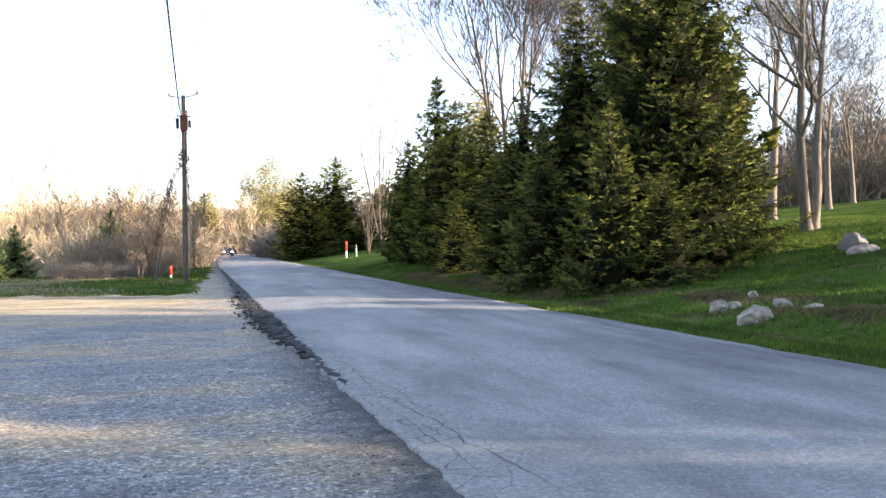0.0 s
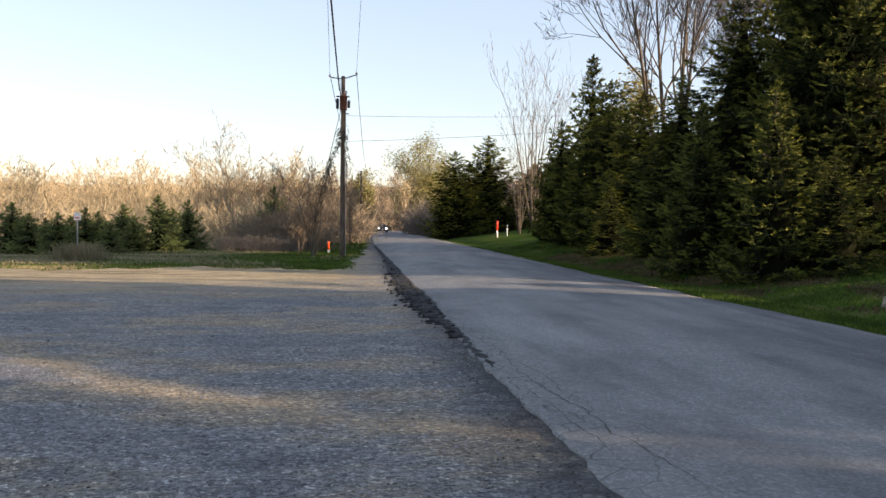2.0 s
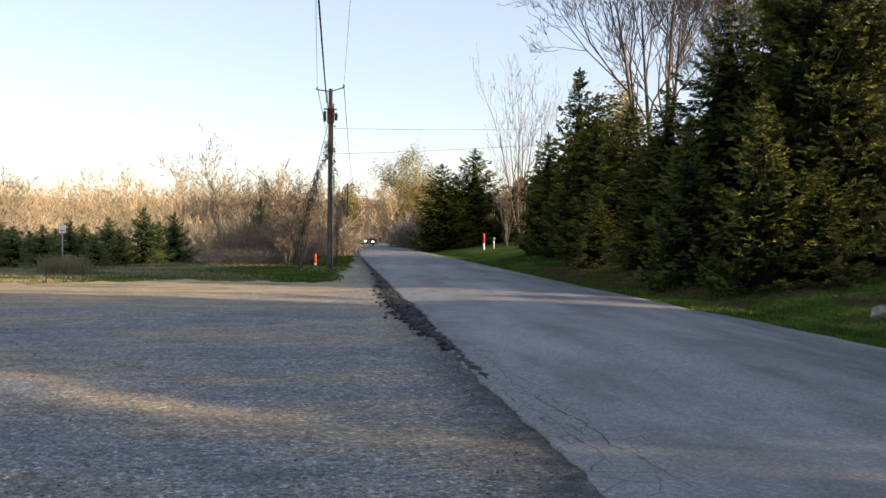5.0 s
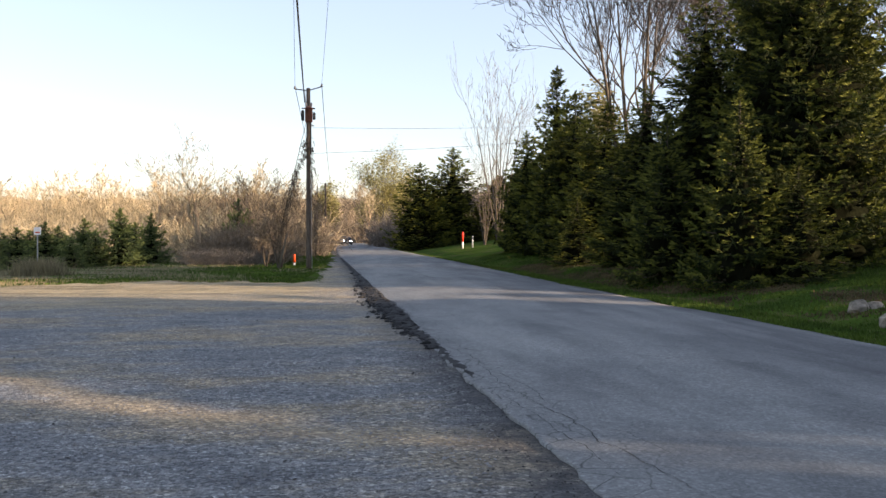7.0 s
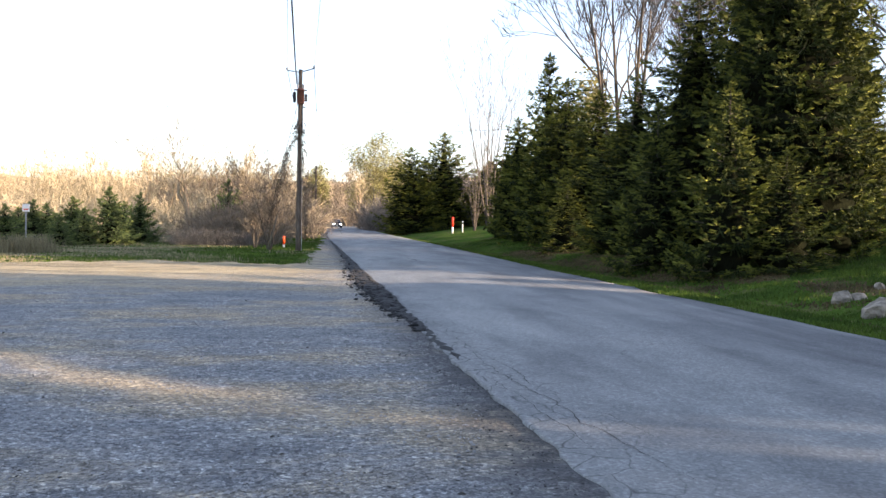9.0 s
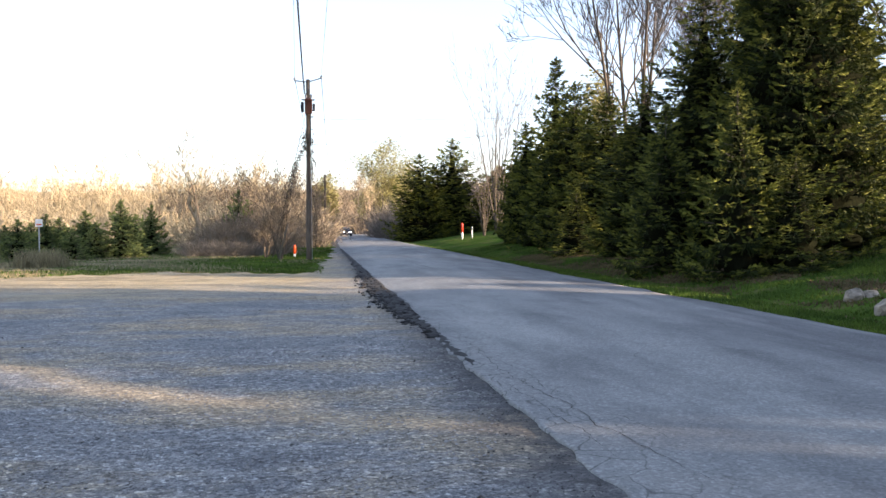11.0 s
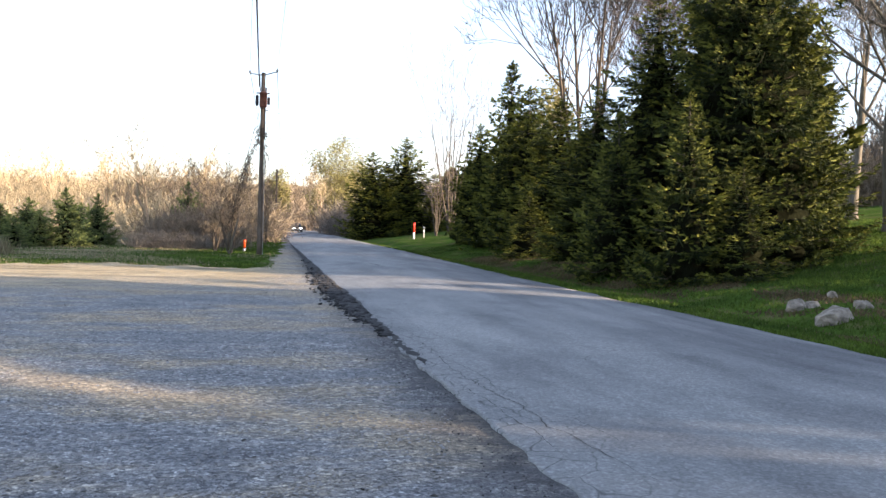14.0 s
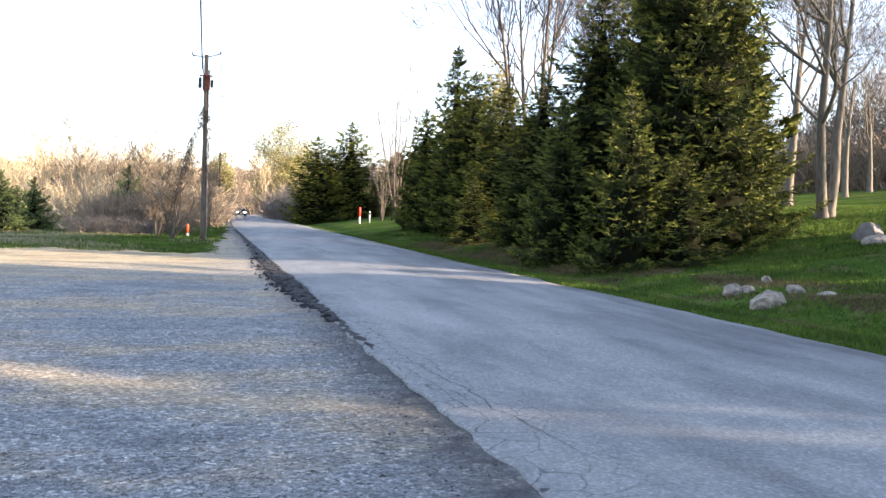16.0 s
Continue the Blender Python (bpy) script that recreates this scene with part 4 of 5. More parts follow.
woods("hill_woods", 105, hill_spots(420), TWIGS_TAN, 5.0, "fine bare trees along the crest of the far hill", levels=3, kids=(9, 6), r0=0.12, min_r=0.06)
brush("undergrowth", 111, fan_spots(11, 260, -30, -0.6, 72, 120), TWIGS_TAN, 2.7, "tan undergrowth at the foot of the woods", width=0.014)
brush("thicket", 112, fan_spots(12, 150, -6.5, -2.3, 50, 66), TWIGS, 1.6, "purple-brown thicket near the utility pole")
brush("thicket", 113, fan_spots(13, 120, -3.2, 0.1, 66, 130), TWIGS, 2.4, "brown thicket along the road shoulder")
brush("thicket", 118, fan_spots(18, 46, -0.8, 0.35, 95, 135), TWIGS, 2.6, "brown thicket crowding the far road shoulder")
brush("undergrowth", 119, fan_spots(19, 70, 0.9, 6.0, 195, 240), TWIGS, 5.0, "brown undergrowth where the road bends away", width=0.016)
brush("thicket", 114, fan_spots(14, 130, 10.3, 13.4, 102, 120), TWIGS_GREY, 3.6, "grey-brown thicket between spruces")
brush("thicket", 115, fan_spots(15, 330, 28, 50, 92, 125), TWIGS, 4.2, "dark brown thicket behind the lawn")
brush("brush_heap", 116, fan_spots(16, 170, -8.3, -3.6, 48, 52), TWIGS_GREY, 0.72, "low grey heap of cut brush", stems=14)
brush("thicket", 117, fan_spots(17, 60, 4.2, 6.3, 118, 150), TWIGS_GREY, 3.4, "grey brush beside the far road")


def budding_tree(seed, x, y, h, label):
    thick, fine, tips, _ = bare_tree(seed, h, 0.16, 5, 0.6, 0.18, 1, (10, 6, 4, 3), 0.52, min_r=0.015)
    rs = np.random.RandomState(seed)
    ob = thing("budding_tree", pose(x, y, gz(x, y)), label, "tree")
    part_mesh("trunk", mesh_of("budding_trunk", *tubes(thick + fine, 4), BARK), ob)
    t = np.repeat(np.array(tips)[:, :3], 10, axis=0)
    t = t + rs.normal(0, 0.045 * h, t.shape)
    leaf = np.array([(-0.15, 0, 0), (0, -0.08, 0.03), (0.16, 0, 0), (0, 0.08, 0.03)])
    v, f = scattered(leaf, np.array([(0, 1, 2, 3)]), poses(t, rs.uniform(0, 6.28, len(t)), rs.uniform(0.6, 1.4, len(t)), rs.uniform(-1.4, 1.4, len(t))))
    part_mesh("foliage", mesh_of("buds", v, f, BUDS), ob, "yellow-green spring buds")


budding_tree(41, *polar(4.3, 150), 14.2, "yellow-green budding tree beside the far road")
budding_tree(42, *polar(5.2, 160), 11.5, "yellow-green budding tree behind spruces")
budding_tree(46, *polar(3.7, 165), 10.0, "pale yellow-green budding tree beside the far road")
budding_tree(43, *polar(0.5, 118), 6.6, "yellow-green budding shrub near a utility pole")
budding_tree(45, *polar(17.6, 64), 8.8, "gold-green budding tree behind spruces")


# ---- utility poles and wires ----
def bm_tube(p, q, r0, r1=None, seg=10):
    bm = bmesh.new()
    p, q = Vector(p), Vector(q)
    bmesh.ops.create_cone(bm, cap_ends=True, segments=seg, radius1=r0, radius2=r1 or r0, depth=(q - p).length,
                          matrix=Matrix.Translation((p + q) / 2) @ (q - p).to_track_quat("Z", "Y").to_matrix().to_4x4())
    return bm


def bm_box(x, y, z, bevel=0.01, at=(0, 0, 0), turn=None):
    bm = bmesh.new()
    bmesh.ops.create_cube(bm, size=1, matrix=Matrix.Translation(at) @ (turn or Matrix.Identity(4)) @ Matrix.Diagonal((x, y, z, 1)))
    if bevel:
        bmesh.ops.bevel(bm, geom=list(bm.edges), offset=bevel, segments=2, affect="EDGES")
    return bm


def bm_lathe(profile, seg=14, at=(0, 0, 0), m=None):
    bm = bmesh.new()
    rings = []
    for r, z in profile:
        rings.append([bm.verts.new(((m or Matrix.Identity(4)) @ Vector((r * math.cos(a * 6.2832 / seg), r * math.sin(a * 6.2832 / seg), z))) + Vector(at)) for a in range(seg)])
    for a, b in zip(rings, rings[1:]):
        for i in range(seg):
            bm.faces.new((a[i], a[(i + 1) % seg], b[(i + 1) % seg], b[i]))
    bm.faces.new(rings[0][::-1])
    bm.faces.new(rings[-1])
    return bm


def insulator(parent, at):
    part("insulator", bm_lathe([(0.03, 0), (0.07, 0.02), (0.04, 0.05), (0.07, 0.08), (0.03, 0.11), (0.02, 0.16)], 10, at), PORCELAIN, parent, "grey porcelain insulator", True)


def utility_pole(x, y, h, transformer, label):
    ob = thing("utility_pole", pose(x, y, gz(x, y) - 0.05), label, "pole", "utility poles")
    part("shaft", bm_lathe([(0.125, -0.2), (0.122, 0.6), (0.105, h * 0.5), (0.092, h - 0.03), (0.075, h)], 14), POLE_WOOD, ob, "", True)
    for s, r in ((-1, 0.02), (1, 0.16)):
        part("crossarm", bm_tube((0, 0, h - 0.12), (s * 0.62, 0, h - 0.08 + r), 0.03), GALV, ob, "thin metal standoff arm")
        insulator(ob, (s * 0.62, 0, h - 0.08 + r))
    part("neutral_bracket", bm_box(0.3, 0.06, 0.06, 0.01, (0.12, 0, h - 1.75)), GALV, ob)
    part("cable_bracket", bm_box(0.34, 0.08, 0.07, 0.01, (0.08, 0, h - 2.95)), DARK_METAL, ob)
    if transformer:
        at = (0.02, -0.34, h - 1.64)
        can = part("transformer", bm_lathe([(0.16, 0), (0.175, 0.03), (0.175, 0.60), (0.195, 0.61), (0.195, 0.66), (0.11, 0.72)], 18, at), RUST, ob, "rusty orange transformer can", True)
        for s in (-1, 1):
            part("bushing", bm_lathe([(0.03, 0), (0.06, 0.04), (0.04, 0.08), (0.06, 0.12), (0.02, 0.2)], 10, (at[0] + s * 0.12, at[1], at[2] + 0.72)), PORCELAIN, can, "", True)
        part("mount", bm_box(0.16, 0.2, 0.5, 0.01, (0.0, -0.13, h - 1.3)), DARK_METAL, ob)
        part("fuse_cutout", bm_box(0.14, 0.16, 0.5, 0.03, (-0.26, -0.2, h - 1.32)), DARK_METAL, ob, "dark fuse cutout")
        part("surge_arrester", bm_lathe([(0.05, 0), (0.08, 0.05), (0.05, 0.1), (0.08, 0.15), (0.05, 0.2), (0.08, 0.25), (0.03, 0.36)], 10, (0.27, -0.2, h - 1.5)), DARK_METAL, ob, "", True)
        part("fuse_arm", bm_box(0.62, 0.05, 0.06, 0.008, (0, -0.12, h - 0.97)), DARK_METAL, ob)
        part("riser_cable", bm_tube((0.11, -0.04, h - 3.1), (0.09, -0.06, h - 1.62), 0.03, seg=8), CABLE, ob, "thick black riser cable")
        part("ground_wire", bm_tube((0.15, -0.08, 0), (0.13, -0.08, h - 1.6), 0.012, seg=6), GALV, ob)
        part("jumper", bm_tube((-0.12, -0.3, h - 0.86), (-0.16, -0.05, h - 0.1), 0.014, seg=6), CABLE, ob)
    return ob


POLE1 = (-0.41, 41.6, 8.5)
POLE2 = (0.95, 105.0, 7.9)
utility_pole(*POLE1, True, "weathered wooden utility pole with rusty transformer in grass")
utility_pole(*POLE2, False, "distant weathered wooden utility pole by the road")
utility_pole(0.5, -22.0, 8.8, False, "weathered wooden utility pole behind the pull-off")


def wire(a, b, sag, r, label, name="wire"):
    n = 40
    a, b = np.array(a, float), np.array(b, float)
    t = np.linspace(0, 1, n + 1)[:, None]
    p = a + (b - a) * t
    p[:, 2] -= sag * 4 * t[:, 0] * (1 - t[:, 0])
    rows = [(*p[i], *p[i + 1], r, r) for i in range(n)]
    tagged(new(name, mesh_of(name, *tubes(rows, 6), CABLE)), label, "wire", "overhead wires")


wire((-1.03, 41.6, 8.52), (0.45, -22.0, 8.9), 0.9, 0.007, "thin overhead power wire along the road")
wire((-0.58, 41.35, 7.75), (-0.3, -22.0, 8.4), 0.65, 0.026, "thick black overhead cable along the road")
wire((0.21, 41.6, 8.66), (0.57, -22.0, 9.0), 0.9, 0.006, "thin overhead power wire along the road")
wire((-1.03, 41.6, 8.52), (0.33, 105.0, 7.9), 0.9, 0.015, "thin overhead power wire along the road")
wire((0.21, 41.6, 8.66), (1.57, 105.0, 8.0), 0.9, 0.015, "thin overhead power wire along the road")
wire((-0.2, 41.6, 6.6), (23.0, 58.0, 9.6), 0.25, 0.008, "black service wire crossing the road")
wire((-0.2, 41.6, 5.4), (18.0, 33.5, 6.2), 0.2, 0.007, "black service cable crossing the road")
def vine(points, n, seed, label):
    """Dead vines hung along a line: many short bent slivers."""
    rs = np.random.RandomState(seed)
    p = np.array(points, float)
    t = rs.uniform(0, len(p) - 1.001, n)
    i = t.astype(int)
    at = p[i] + (p[i + 1] - p[i]) * (t - i)[:, None] + rs.normal(0, 0.08, (n, 3)) * np.abs(np.sin(t * 5.0))[:, None] ** 0.5
    to = at + rs.normal(0, 0.13, (n, 3)) + np.array((0, 0, -0.1))
    rows = np.concatenate([at, to, np.full((n, 1), 0.014), np.full((n, 1), 0.008)], axis=1)
    tagged(new("dead_vine", mesh_of("dead_vine", *ribbons(rows, seed), BARK_DARK)), label, "vine")


vine([(-0.5, 41.4, 6.0), (-0.62, 41.5, 5.3), (-1.0, 41.9, 4.5), (-1.15, 42.1, 3.7), (-1.5, 42.6, 2.6), (-1.9, 43.0, 1.0)], 520, 3, "dark dead vine hanging from the guy wire")
vine([(-0.3, 41.4, 6.1), (-0.28, 41.4, 5.2), (-0.25, 41.5, 4.2), (-0.3, 41.5, 2.5)], 160, 4, "dark dead vine climbing the utility pole")
wire((-0.5, 41.5, 6.9), (-2.2, 43.2, 0.0), 0.0, 0.014, "slack guy wire hung with dead vines", "guy_wire")


# ---- markers, posts, sign ----
def line_marker(x, y, h, split, top, label, r=0.05):
    ob = thing("marker_post", pose(x, y, gz(x, y) - 0.05), label, "marker post", "roadside markers")
    part("post", bm_lathe([(r, 0), (r, h * split)], 12), WHITE, ob, "white plastic post", True)
    part("cap", bm_lathe([(r * 1.12, h * split - 0.002), (r * 1.12, h * 0.96), (r * 0.7, h)], 12), top, ob, "", True)


line_marker(*polar(9.45, 80), 1.52, 0.42, RED, "tall marker post with white base and red top", 0.085)
line_marker(*polar(10.1, 81), 1.1, 0.72, GALV, "short white marker post with grey top", 0.06)
line_marker(*polar(-1.48, 46.5), 0.62, 0.28, ORANGE, "short orange marker post in grass", 0.06)


def sign_post(x, y):
    ob = thing("sign_post", pose(x, y, gz(x, y) - 0.05, 0, 0, 15), "small pale sign on a thin metal post", "sign")
    part("post", bm_box(0.05, 0.04, 1.95, 0.006, (0, 0, 0.97)), GALV, ob)
    part("plate", bm_box(0.26, 0.012, 0.30, 0.004, (0, -0.03, 1.78)), WHITE, ob, "faded pale sign plate")
    part("bar", bm_box(0.18, 0.006, 0.05, 0.0, (0, -0.039, 1.72)), ORANGE, ob, "faded orange bar")


sign_post(*polar(-16.7, 38.5))
ob = thing("leaning_post", pose(*polar(-2.45, 41.6), gz(*polar(-2.45, 41.6))), "pale broken post leaning in brush", "post")
part("shaft", bm_lathe([(0.045, -0.2), (0.045, 1.0), (0.04, 1.65), (0.015, 1.7)], 10, m=Matrix.Rotation(radians(13), 4, "Y")), BARK, ob, "", True)


# ---- rocks ----
def rock(x, y, w, d, h, seed, material, label, turn=0, sink=0.42):
    bm = bmesh.new()
    bmesh.ops.create_icosphere(bm, subdivisions=3, radius=1)
    rs = random.Random(seed)
    o = Vector((rs.uniform(-9, 9), rs.uniform(-9, 9), rs.uniform(-9, 9)))
    cuts = [(Vector((rs.gauss(0, 1), rs.gauss(0, 1), rs.gauss(0.3, 0.8))).normalized(), rs.uniform(0.62, 0.92)) for _ in range(11)]
    for v in bm.verts:
        n = v.co.normalized()
        k = 1 + 0.28 * noise.noise(n * 1.3 + o) + 0.10 * noise.noise(n * 3.5 + o) + 0.03 * noise.noise(n * 9 + o)
        p = n * k
        for cn, cd in cuts:
            over = p.dot(cn) - cd
            if over > 0:
                p = p - cn * over * 0.92
        p.z = max(-0.5, min(p.z, 0.78 + 0.15 * noise.noise(n * 2 + o)))
        v.co = Vector((p.x * w / 2, p.y * d / 2, p.z * h * 0.62))
    me = bpy.data.meshes.new("rock")
    bm.to_mesh(me)
    bm.free()
    for p in me.polygons:
        p.use_smooth = False
    me.materials.append(material)
    r = new("rock", me)
    r.matrix_world = pose(x, y, gz(x, y) + h * (0.5 - sink) - 0.05, 0, 0, turn)
    tagged(r, label, "rock", "rocks on the grass bank")


for az, r, w, d, h, sd, tn, lb in ((35.7, 17.6, 0.85, 0.6, 0.50, 1, 15, "pale rounded field stone on grass bank"), (33.6, 19.2, 0.55, 0.42, 0.42, 2, 40, "pale leaning field stone on grass bank"),
                                 (34.5, 19.4, 0.46, 0.36, 0.22, 3, 0, "low flat field stone on grass bank"), (35.6, 20.6, 0.27, 0.26, 0.26, 4, 70, "small pale field stone on grass bank"),
                                 (35.9, 18.5, 0.5, 0.36, 0.26, 9, 20, "flat pale field stone behind a bigger one"),
                                 (37.3, 19.0, 0.5, 0.4, 0.28, 5, 10, "pale rounded field stone half in grass"), (39.1, 18.4, 0.42, 0.34, 0.16, 6, -20, "flat pale field stone half in grass")):
    rock(*polar(az, r), w, d, h, sd, STONE, lb, tn)
rock(*polar(41.0, 29), 1.0, 0.9, 0.85, 7, STONE_DARK, "big dark boulder on the sunlit lawn")
rock(*polar(41.6, 28), 1.3, 0.7, 0.4, 8, STONE, "flat pale stone slab on the lawn")


# ---- the car far down the road ----
def sedan(x, y, turn):
    ob = thing("car", pose(x, y, float(dip(y)) + 0.07, 0, 0, turn), "dark blue sedan with headlights on driving on the road", "car")
    # side outlines, nose towards -y: (y, half width, z of the top)
    low = [(-2.25, 0.62, 0.55), (-2.15, 0.80, 0.70), (-1.3, 0.87, 0.86), (-0.7, 0.88, 0.92), (0.4, 0.88, 0.94), (1.4, 0.88, 0.95), (2.1, 0.82, 0.92), (2.28, 0.70, 0.75)]
    bm = bmesh.new()
    rings = []
    for yy, w, zt in low:
        rings.append([bm.verts.new(p) for p in ((-w * 0.93, yy, 0.22), (-w, yy, 0.42), (-w * 0.98, yy, zt - 0.12), (-w * 0.8, yy, zt), (w * 0.8, yy, zt), (w * 0.98, yy, zt - 0.12), (w, yy, 0.42), (w * 0.93, yy, 0.22))])
    for a, b in zip(rings, rings[1:]):
        for i in range(8):
            bm.faces.new((a[i], b[i], b[(i + 1) % 8], a[(i + 1) % 8]))
    bm.faces.new(rings[0])
    bm.faces.new(rings[-1][::-1])
    body = part("body", bm, CAR_PAINT, ob, "", True)
    cabin = [(-0.85, 0.70, 0.92, 0.93), (-0.15, 0.62, 0.92, 1.36), (0.35, 0.62, 0.92, 1.42), (1.0, 0.60, 0.92, 1.36), (1.75, 0.66, 0.92, 0.94)]
    bm = bmesh.new()
    rings = [[bm.verts.new(p) for p in ((-w * 1.16, yy, z0), (-w, yy, z1), (w, yy, z1), (w * 1.16, yy, z0))] for yy, w, z0, z1 in cabin]
    for a, b in zip(rings, rings[1:]):
        for i in range(3):
            bm.faces.new((a[i], b[i], b[i + 1], a[i + 1]))
    bmesh.ops.recalc_face_normals(bm, faces=bm.faces[:])
    part("roof", bm, CAR_PAINT, body)
    for name, pts in (("windscreen", ((-0.74, -0.80, 0.97), (0.74, -0.80, 0.97), (0.58, -0.2, 1.34), (-0.58, -0.2, 1.34))),
                      ("rear_window", ((0.70, 1.68, 0.98), (-0.70, 1.68, 0.98), (-0.56, 1.08, 1.33), (0.56, 1.08, 1.33)))):
        bm = bmesh.new()
        vs = [bm.verts.new(Vector(p) + Vector((0, -0.012 if name == "windscreen" else 0.012, 0.012))) for p in pts]
        bm.faces.new(vs)
        part(name, bm, CAR_GLASS, body, "tinted glass")
    for s in (-1, 1):
        for y0, y1 in ((-0.5, 0.32), (0.40, 1.2)):
            bm = bmesh.new()
            bm.faces.new([bm.verts.new(p) for p in ((s * 0.775, y0, 0.97), (s * 0.765, y1, 0.97), (s * 0.665, y1 - 0.15, 1.30), (s * 0.665, y0 + 0.35, 1.30))])
            part("side_window", bm, CAR_GLASS, body, "tinted glass")
        part("headlight", bm_box(0.36, 0.12, 0.16, 0.04, (s * 0.58, -2.16, 0.64)), LAMP, body, "lit headlight")
        part("mirror", bm_box(0.18, 0.1, 0.13, 0.03, (s * 0.93, -0.55, 1.0)), CAR_PAINT, body)
        for yy in (-1.38, 1.35):
            rot = Matrix.Rotation(radians(90), 4, "Y")
            wheel = part("wheel", bm_lathe([(0.2, -0.09), (0.30, -0.1), (0.315, -0.06), (0.315, 0.06), (0.30, 0.1), (0.2, 0.09)], 20, (s * 0.79, yy, 0.315), rot), RUBBER, ob, "", True)
            part("rim", bm_lathe([(0.05, -0.105), (0.19, -0.1), (0.19, 0.1), (0.05, 0.105)], 16, (s * 0.80, yy, 0.315), rot), GALV, wheel, "", True)
    part("bumper", bm_box(1.62, 0.18, 0.2, 0.05, (0, -2.2, 0.40)), CAR_PAINT, body)
    part("grille", bm_box(0.7, 0.05, 0.12, 0.02, (0, -2.25, 0.60)), DARK_METAL, body)
    part("number_plate", bm_box(0.32, 0.02, 0.16, 0.005, (0, -2.30, 0.45)), WHITE, body, "white plate")


sedan(4.9, 150.0, 1.5)


# ---- litter and loose stones ----
def litter(x, y):
    rs = random.Random(4)
    bm = bmesh.new()
    bmesh.ops.create_grid(bm, x_segments=5, y_segments=4, size=0.5)
    for v in bm.verts:
        v.co = Vector((v.co.x * 0.36, v.co.y * 0.26, rs.uniform(0.0, 0.10)))
    me = bpy.data.meshes.new("litter")
    bm.to_mesh(me)
    bm.free()
    me.materials.append(PAPER)
    ob = new("litter", me)
    ob.matrix_world = pose(x, y, gz(x, y) + 0.01, -18, 0, 20)
    tagged(ob, "crumpled white paper lying on the ditch bank", "litter")


litter(*polar(17.43, 43))


def stone_template(seed, flat=0.6):
    rs = np.random.RandomState(seed)
    v = np.array([(1, 0, 0), (-1, 0, 0), (0, 1, 0), (0, -1, 0), (0, 0, 1), (0, 0, -1), (0.7, 0.7, 0.5), (-0.7, -0.6, 0.5)], float)[:6]
    f = np.array([(0, 2, 4), (2, 1, 4), (1, 3, 4), (3, 0, 4), (2, 0, 5), (1, 2, 5), (3, 1, 5), (0, 3, 5)])
    # one split of each edge gives 32 faces
    edges, vs, fs = {}, [p for p in v], []

    def mid(a, b):
        k = (min(a, b), max(a, b))
        if k not in edges:
            p = (vs[a] + vs[b]) / 2
            vs.append(p / np.linalg.norm(p))
            edges[k] = len(vs) - 1
        return edges[k]
    for a, b, c in f:
        d, e, g = mid(a, b), mid(b, c), mid(c, a)
        fs += [(a, d, g), (d, b, e), (g, e, c), (d, e, g)]
    vs = np.array(vs) * rs.uniform(0.7, 1.15, (len(vs), 1)) * np.array((1, 0.8, flat))
    return vs, np.array(fs)


def stones(name, seed, xyz, size, material, label, flat=0.6, coarse=False):
    rs = np.random.RandomState(seed)
    pieces = []
    for k in range(4):
        v, f = stone_template(seed + k, flat)
        if coarse:
            v, f = v[:6], np.array([(0, 2, 4), (2, 1, 4), (1, 3, 4), (3, 0, 4)])
        mine, sz = xyz[k::4], size[k::4]
        pieces.append(scattered(v, f, poses(mine, rs.uniform(0, 6.28, len(mine)), sz, rs.normal(0, 0.35, len(mine)))))
    v, f = joined(pieces)
    tagged(new(name, mesh_of(name, v, f, material)), label, "stones", kind="stuff")


rs = np.random.RandomState(77)
n = 30000
yy = 3.6 + 16 * rs.rand(n) ** 1.8
xx = rs.uniform(-7, 1.45, n) * np.clip(yy / 7, 0.5, 1.4)
xx = np.where(xx > 1.4, 1.4 - rs.rand(n) * 2, xx)
stones("loose_gravel", 5, np.stack([xx, yy, 0 * xx + 0.004], 1), np.clip(rs.lognormal(-4.7, 0.45, n), 0.004, 0.026), PEBBLE, "loose grey stones scattered over the gravel", coarse=True)
n = 2000
yy = np.clip(rs.normal(20, 5.5, n), 11.5, 40)
w = np.interp(yy, [11, 14, 20, 28, 40], [0.10, 0.36, 0.52, 0.36, 0.2])
xx = ROAD_L - 0.02 - np.abs(rs.normal(0, 0.5, n)) * w
stones("asphalt_rubble", 15, np.stack([xx, yy, 0 * xx + 0.012], 1), np.clip(rs.lognormal(-3.45, 0.6, n), 0.012, 0.11), CHUNK, "black flat slabs of broken asphalt along the road edge", 0.28)
n = 3000
yy = 3.6 + 30 * rs.rand(n) ** 1.1
xx = ROAD_L - 0.03 - np.abs(rs.normal(0, 0.28, n))
stones("asphalt_rubble", 25, np.stack([xx, yy, 0 * xx + 0.004], 1), np.clip(rs.lognormal(-4.9, 0.4, n), 0.004, 0.016), CHUNK, "fine black crumbs of asphalt beside the road edge", 0.5, coarse=True)


# ---- grass ----
def blades(name, seed, x, y, h, material, label, w=0.012):
    rs = np.random.RandomState(seed)
    n = len(x)
    a = rs.uniform(0, 6.28, n)
    lean = rs.uniform(0.1, 0.6, n) * h
    la = rs.uniform(0, 6.28, n)
    z = ground_z(x, y) - 0.04
    p = np.stack([x, y, z], 1)
    s = np.stack([np.cos(a), np.sin(a), 0 * a], 1) * (w * rs.uniform(0.6, 1.5, n))[:, None]
    top = p + np.stack([np.cos(la) * lean, np.sin(la) * lean, h], 1)
    v = np.stack([p - s, p + s, top], 1).reshape(-1, 3)
    f = np.arange(n * 3).reshape(-1, 3)
    tagged(new(name, mesh_of(name, v, f, material)), label, "grass", kind="stuff")


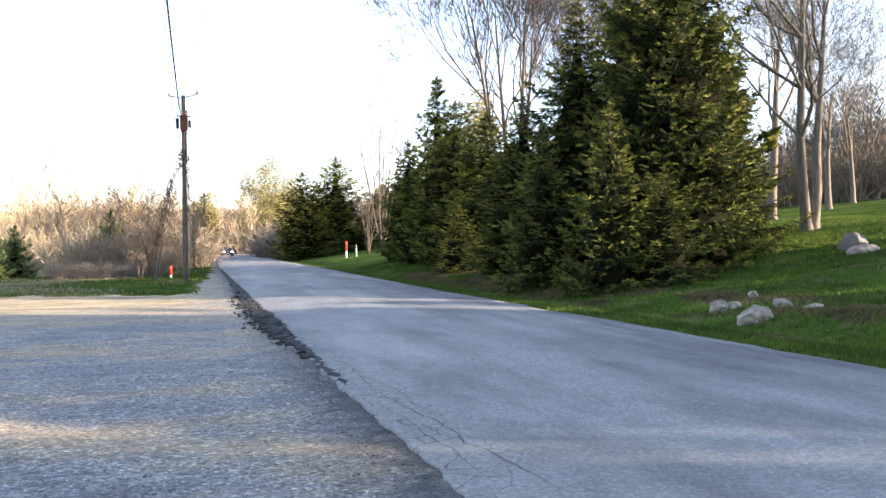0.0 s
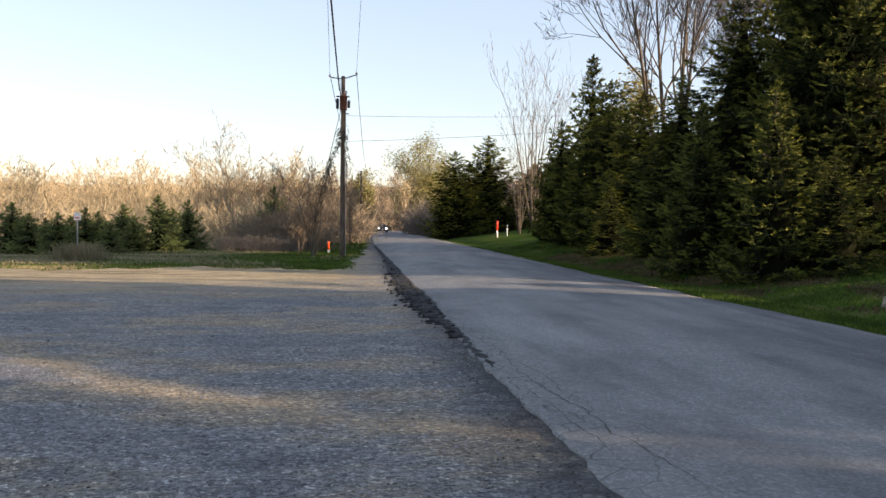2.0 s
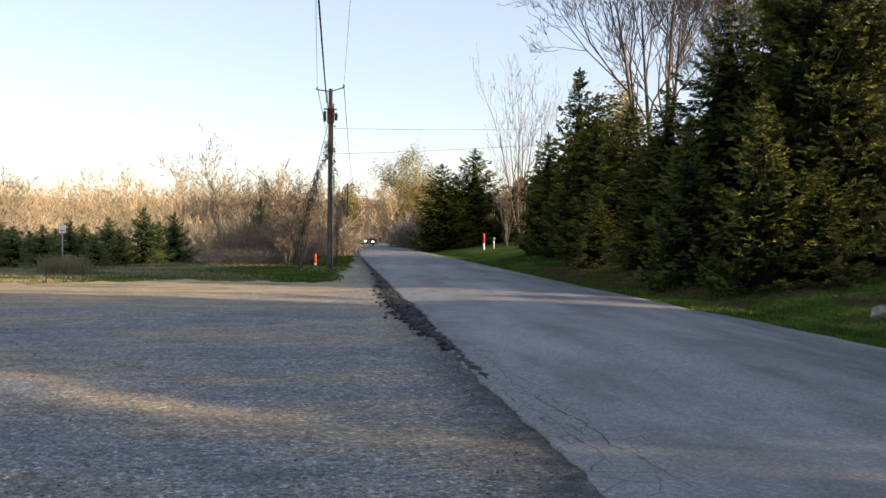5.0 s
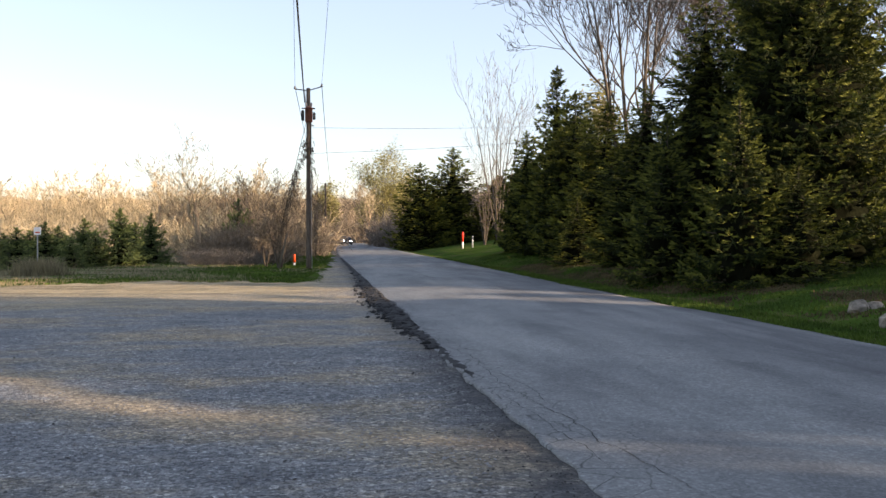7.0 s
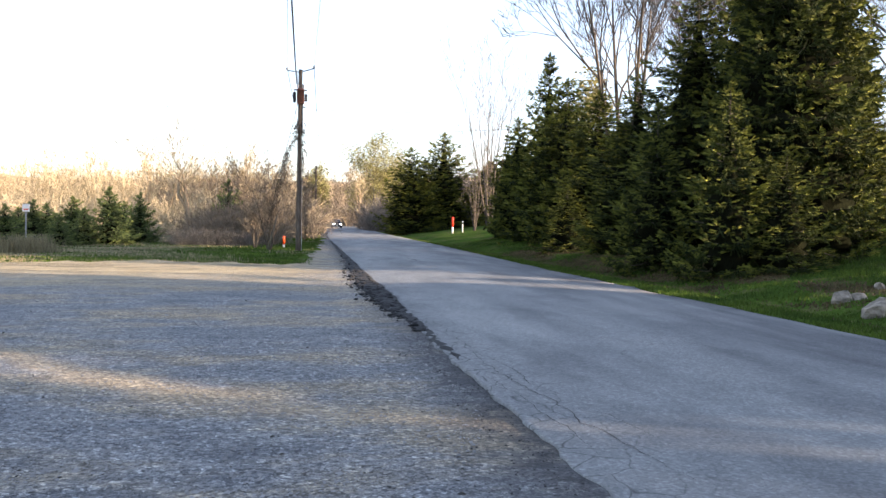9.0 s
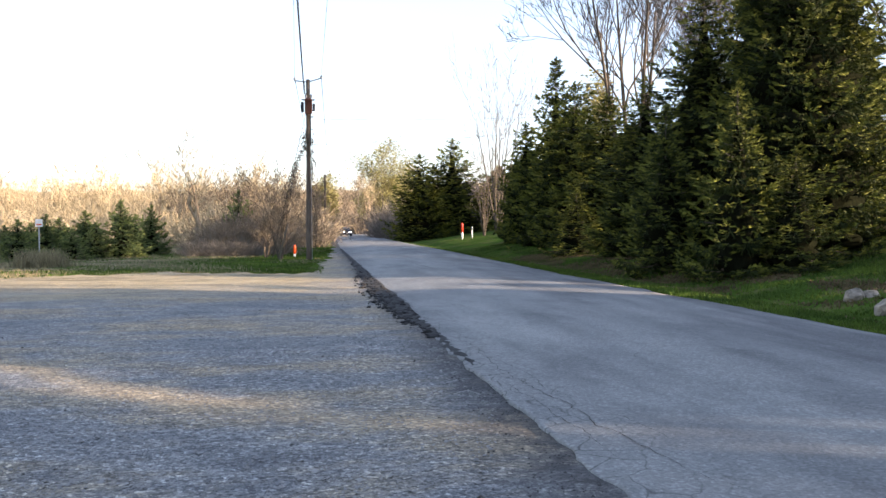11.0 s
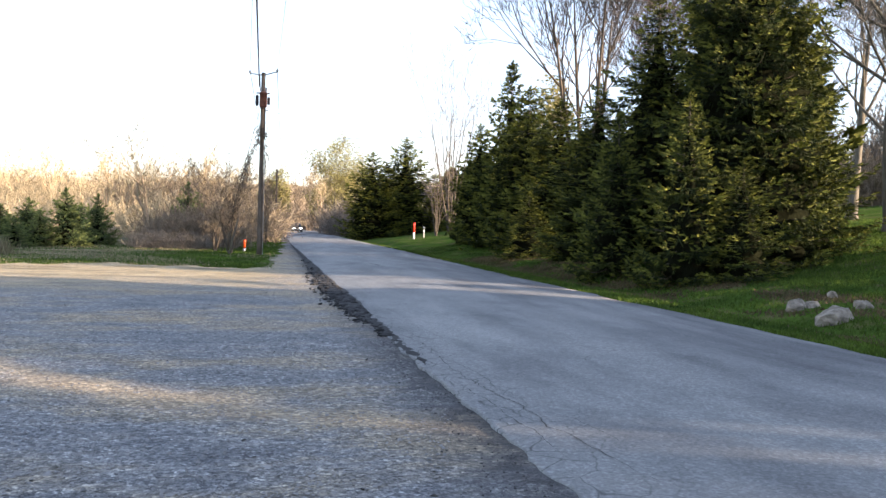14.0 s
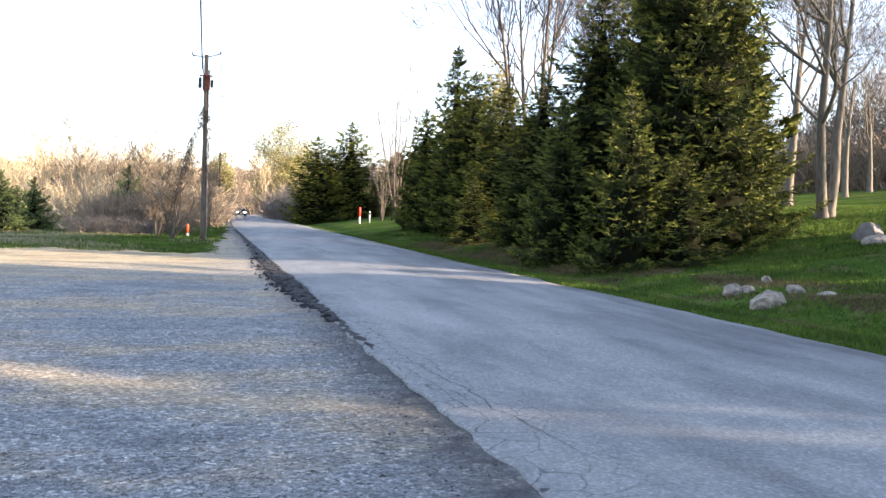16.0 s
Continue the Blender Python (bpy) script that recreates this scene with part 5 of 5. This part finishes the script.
rs = np.random.RandomState(88)
n = 150000
yy = 6 + 54 * rs.rand(n) ** 1.5
xx = ROAD_R + 0.02 + bend_c(yy) - narrowing(yy) + np.where(rs.rand(n) < 0.55, 6.5 * rs.rand(n), 26 * rs.rand(n))
u = xx - ROAD_R
bare = (u > 0.7) & (u < 4.2) & (yy > 12) & (np.sin(xx * 1.9 + 1.5 * np.sin(yy * 0.8)) * np.sin(yy * 0.7 + xx) + rs.normal(0, 0.3, n) > -0.25)
keep = (xx < yy * 1.05 + 2) & ~(bare & (rs.rand(n) < 0.8))
xx, yy = xx[keep], yy[keep]
clump = 0.6 + 0.8 * (0.5 + 0.5 * np.sin(xx * 2.3 + 1.7 * np.sin(yy * 1.3)) * np.sin(yy * 1.9 + xx))
blades("grass", 6, xx, yy, clump * rs.uniform(0.04, 0.10, len(xx)), GRASS, "lush spring grass on the road bank", 0.014)
n = 70000
yy = 19 + 26 * rs.rand(n)
xx = 12.5 + 20 * rs.rand(n)
keep = (xx > yy * 0.66) & (xx < yy * 1.02 + 3)
blades("grass", 13, xx[keep], yy[keep], rs.uniform(0.06, 0.13, keep.sum()), GRASS, "upright spring grass of the sunlit lawn", 0.018)
n = 40000
yy = 29 + 40 * rs.rand(n) ** 1.4
xx = 0.9 + bend_c(yy) - 24 * rs.rand(n) ** 1.3
keep = (yy > lot_edge(xx) - 0.3) & (xx < np.interp(yy, [30, 38, 46, 60, 75], [-0.6, 0.0, 0.5, 1.0, 1.3]))
xx, yy = xx[keep], yy[keep]
dry = (np.sin(xx * 0.8 + 2 * np.sin(yy * 0.35)) + rs.normal(0, 0.6, len(xx)) - (xx + 4) * 0.2) > 0.5
blades("grass", 7, xx[~dry], yy[~dry], rs.uniform(0.03, 0.09, (~dry).sum()), GRASS, "rough green grass round the utility pole", 0.02)
blades("dry_grass", 8, xx[dry], yy[dry], rs.uniform(0.03, 0.10, dry.sum()), STRAW, "dry straw-coloured grass in the rough field", 0.02)
n = 1500
xx, yy = rs.normal(-10.9, 0.5, n), rs.normal(36.6, 0.4, n)
blades("dry_grass", 9, xx, yy, rs.uniform(0.3, 0.85, n), STRAW, "tall dry grass clump at a sign post", 0.014)
n = 5000
yy = 26 + 5 * rs.rand(n)
xx = -3 - 16 * rs.rand(n)
keep = np.sin(xx * 1.3 + 2 * np.sin(yy * 0.9)) + 0.35 * (yy - 29) - 0.05 * (xx + 4) + rs.normal(0, 0.4, n) > 0.35
blades("dry_grass", 10, xx[keep], yy[keep], rs.uniform(0.03, 0.08, keep.sum()), STRAW, "sparse dry grass creeping over the gravel edge", 0.02)
n = 5200
yy = 28 + 4.5 * rs.rand(n)
xx = 0.2 - 15 * rs.rand(n)
keep = np.sin(xx * 1.7 + 2 * np.sin(yy * 1.1)) + 0.55 * (yy - 30.2) + rs.normal(0, 0.45, n) > 0.3
xx, yy = xx[keep], yy[keep]
blades("grass", 12, xx, yy, rs.uniform(0.05, 0.10, len(xx)), GRASS, "sparse green tufts creeping over the gravel edge", 0.022)
n = 60000
yy = 8 + 36 * rs.rand(n) ** 1.2
xx = ROAD_R + 0.6 + 4.0 * rs.rand(n)
keep = np.sin(xx * 1.9 + 1.5 * np.sin(yy * 0.8)) * np.sin(yy * 0.7 + xx) + rs.normal(0, 0.3, n) > 0.55 - 0.4 * (yy > 20)
blades("dead_leaves", 11, xx[keep], yy[keep], rs.uniform(0.045, 0.07, keep.sum()), LITTER, "brown dead leaves and dry grass in the ditch", 0.03)
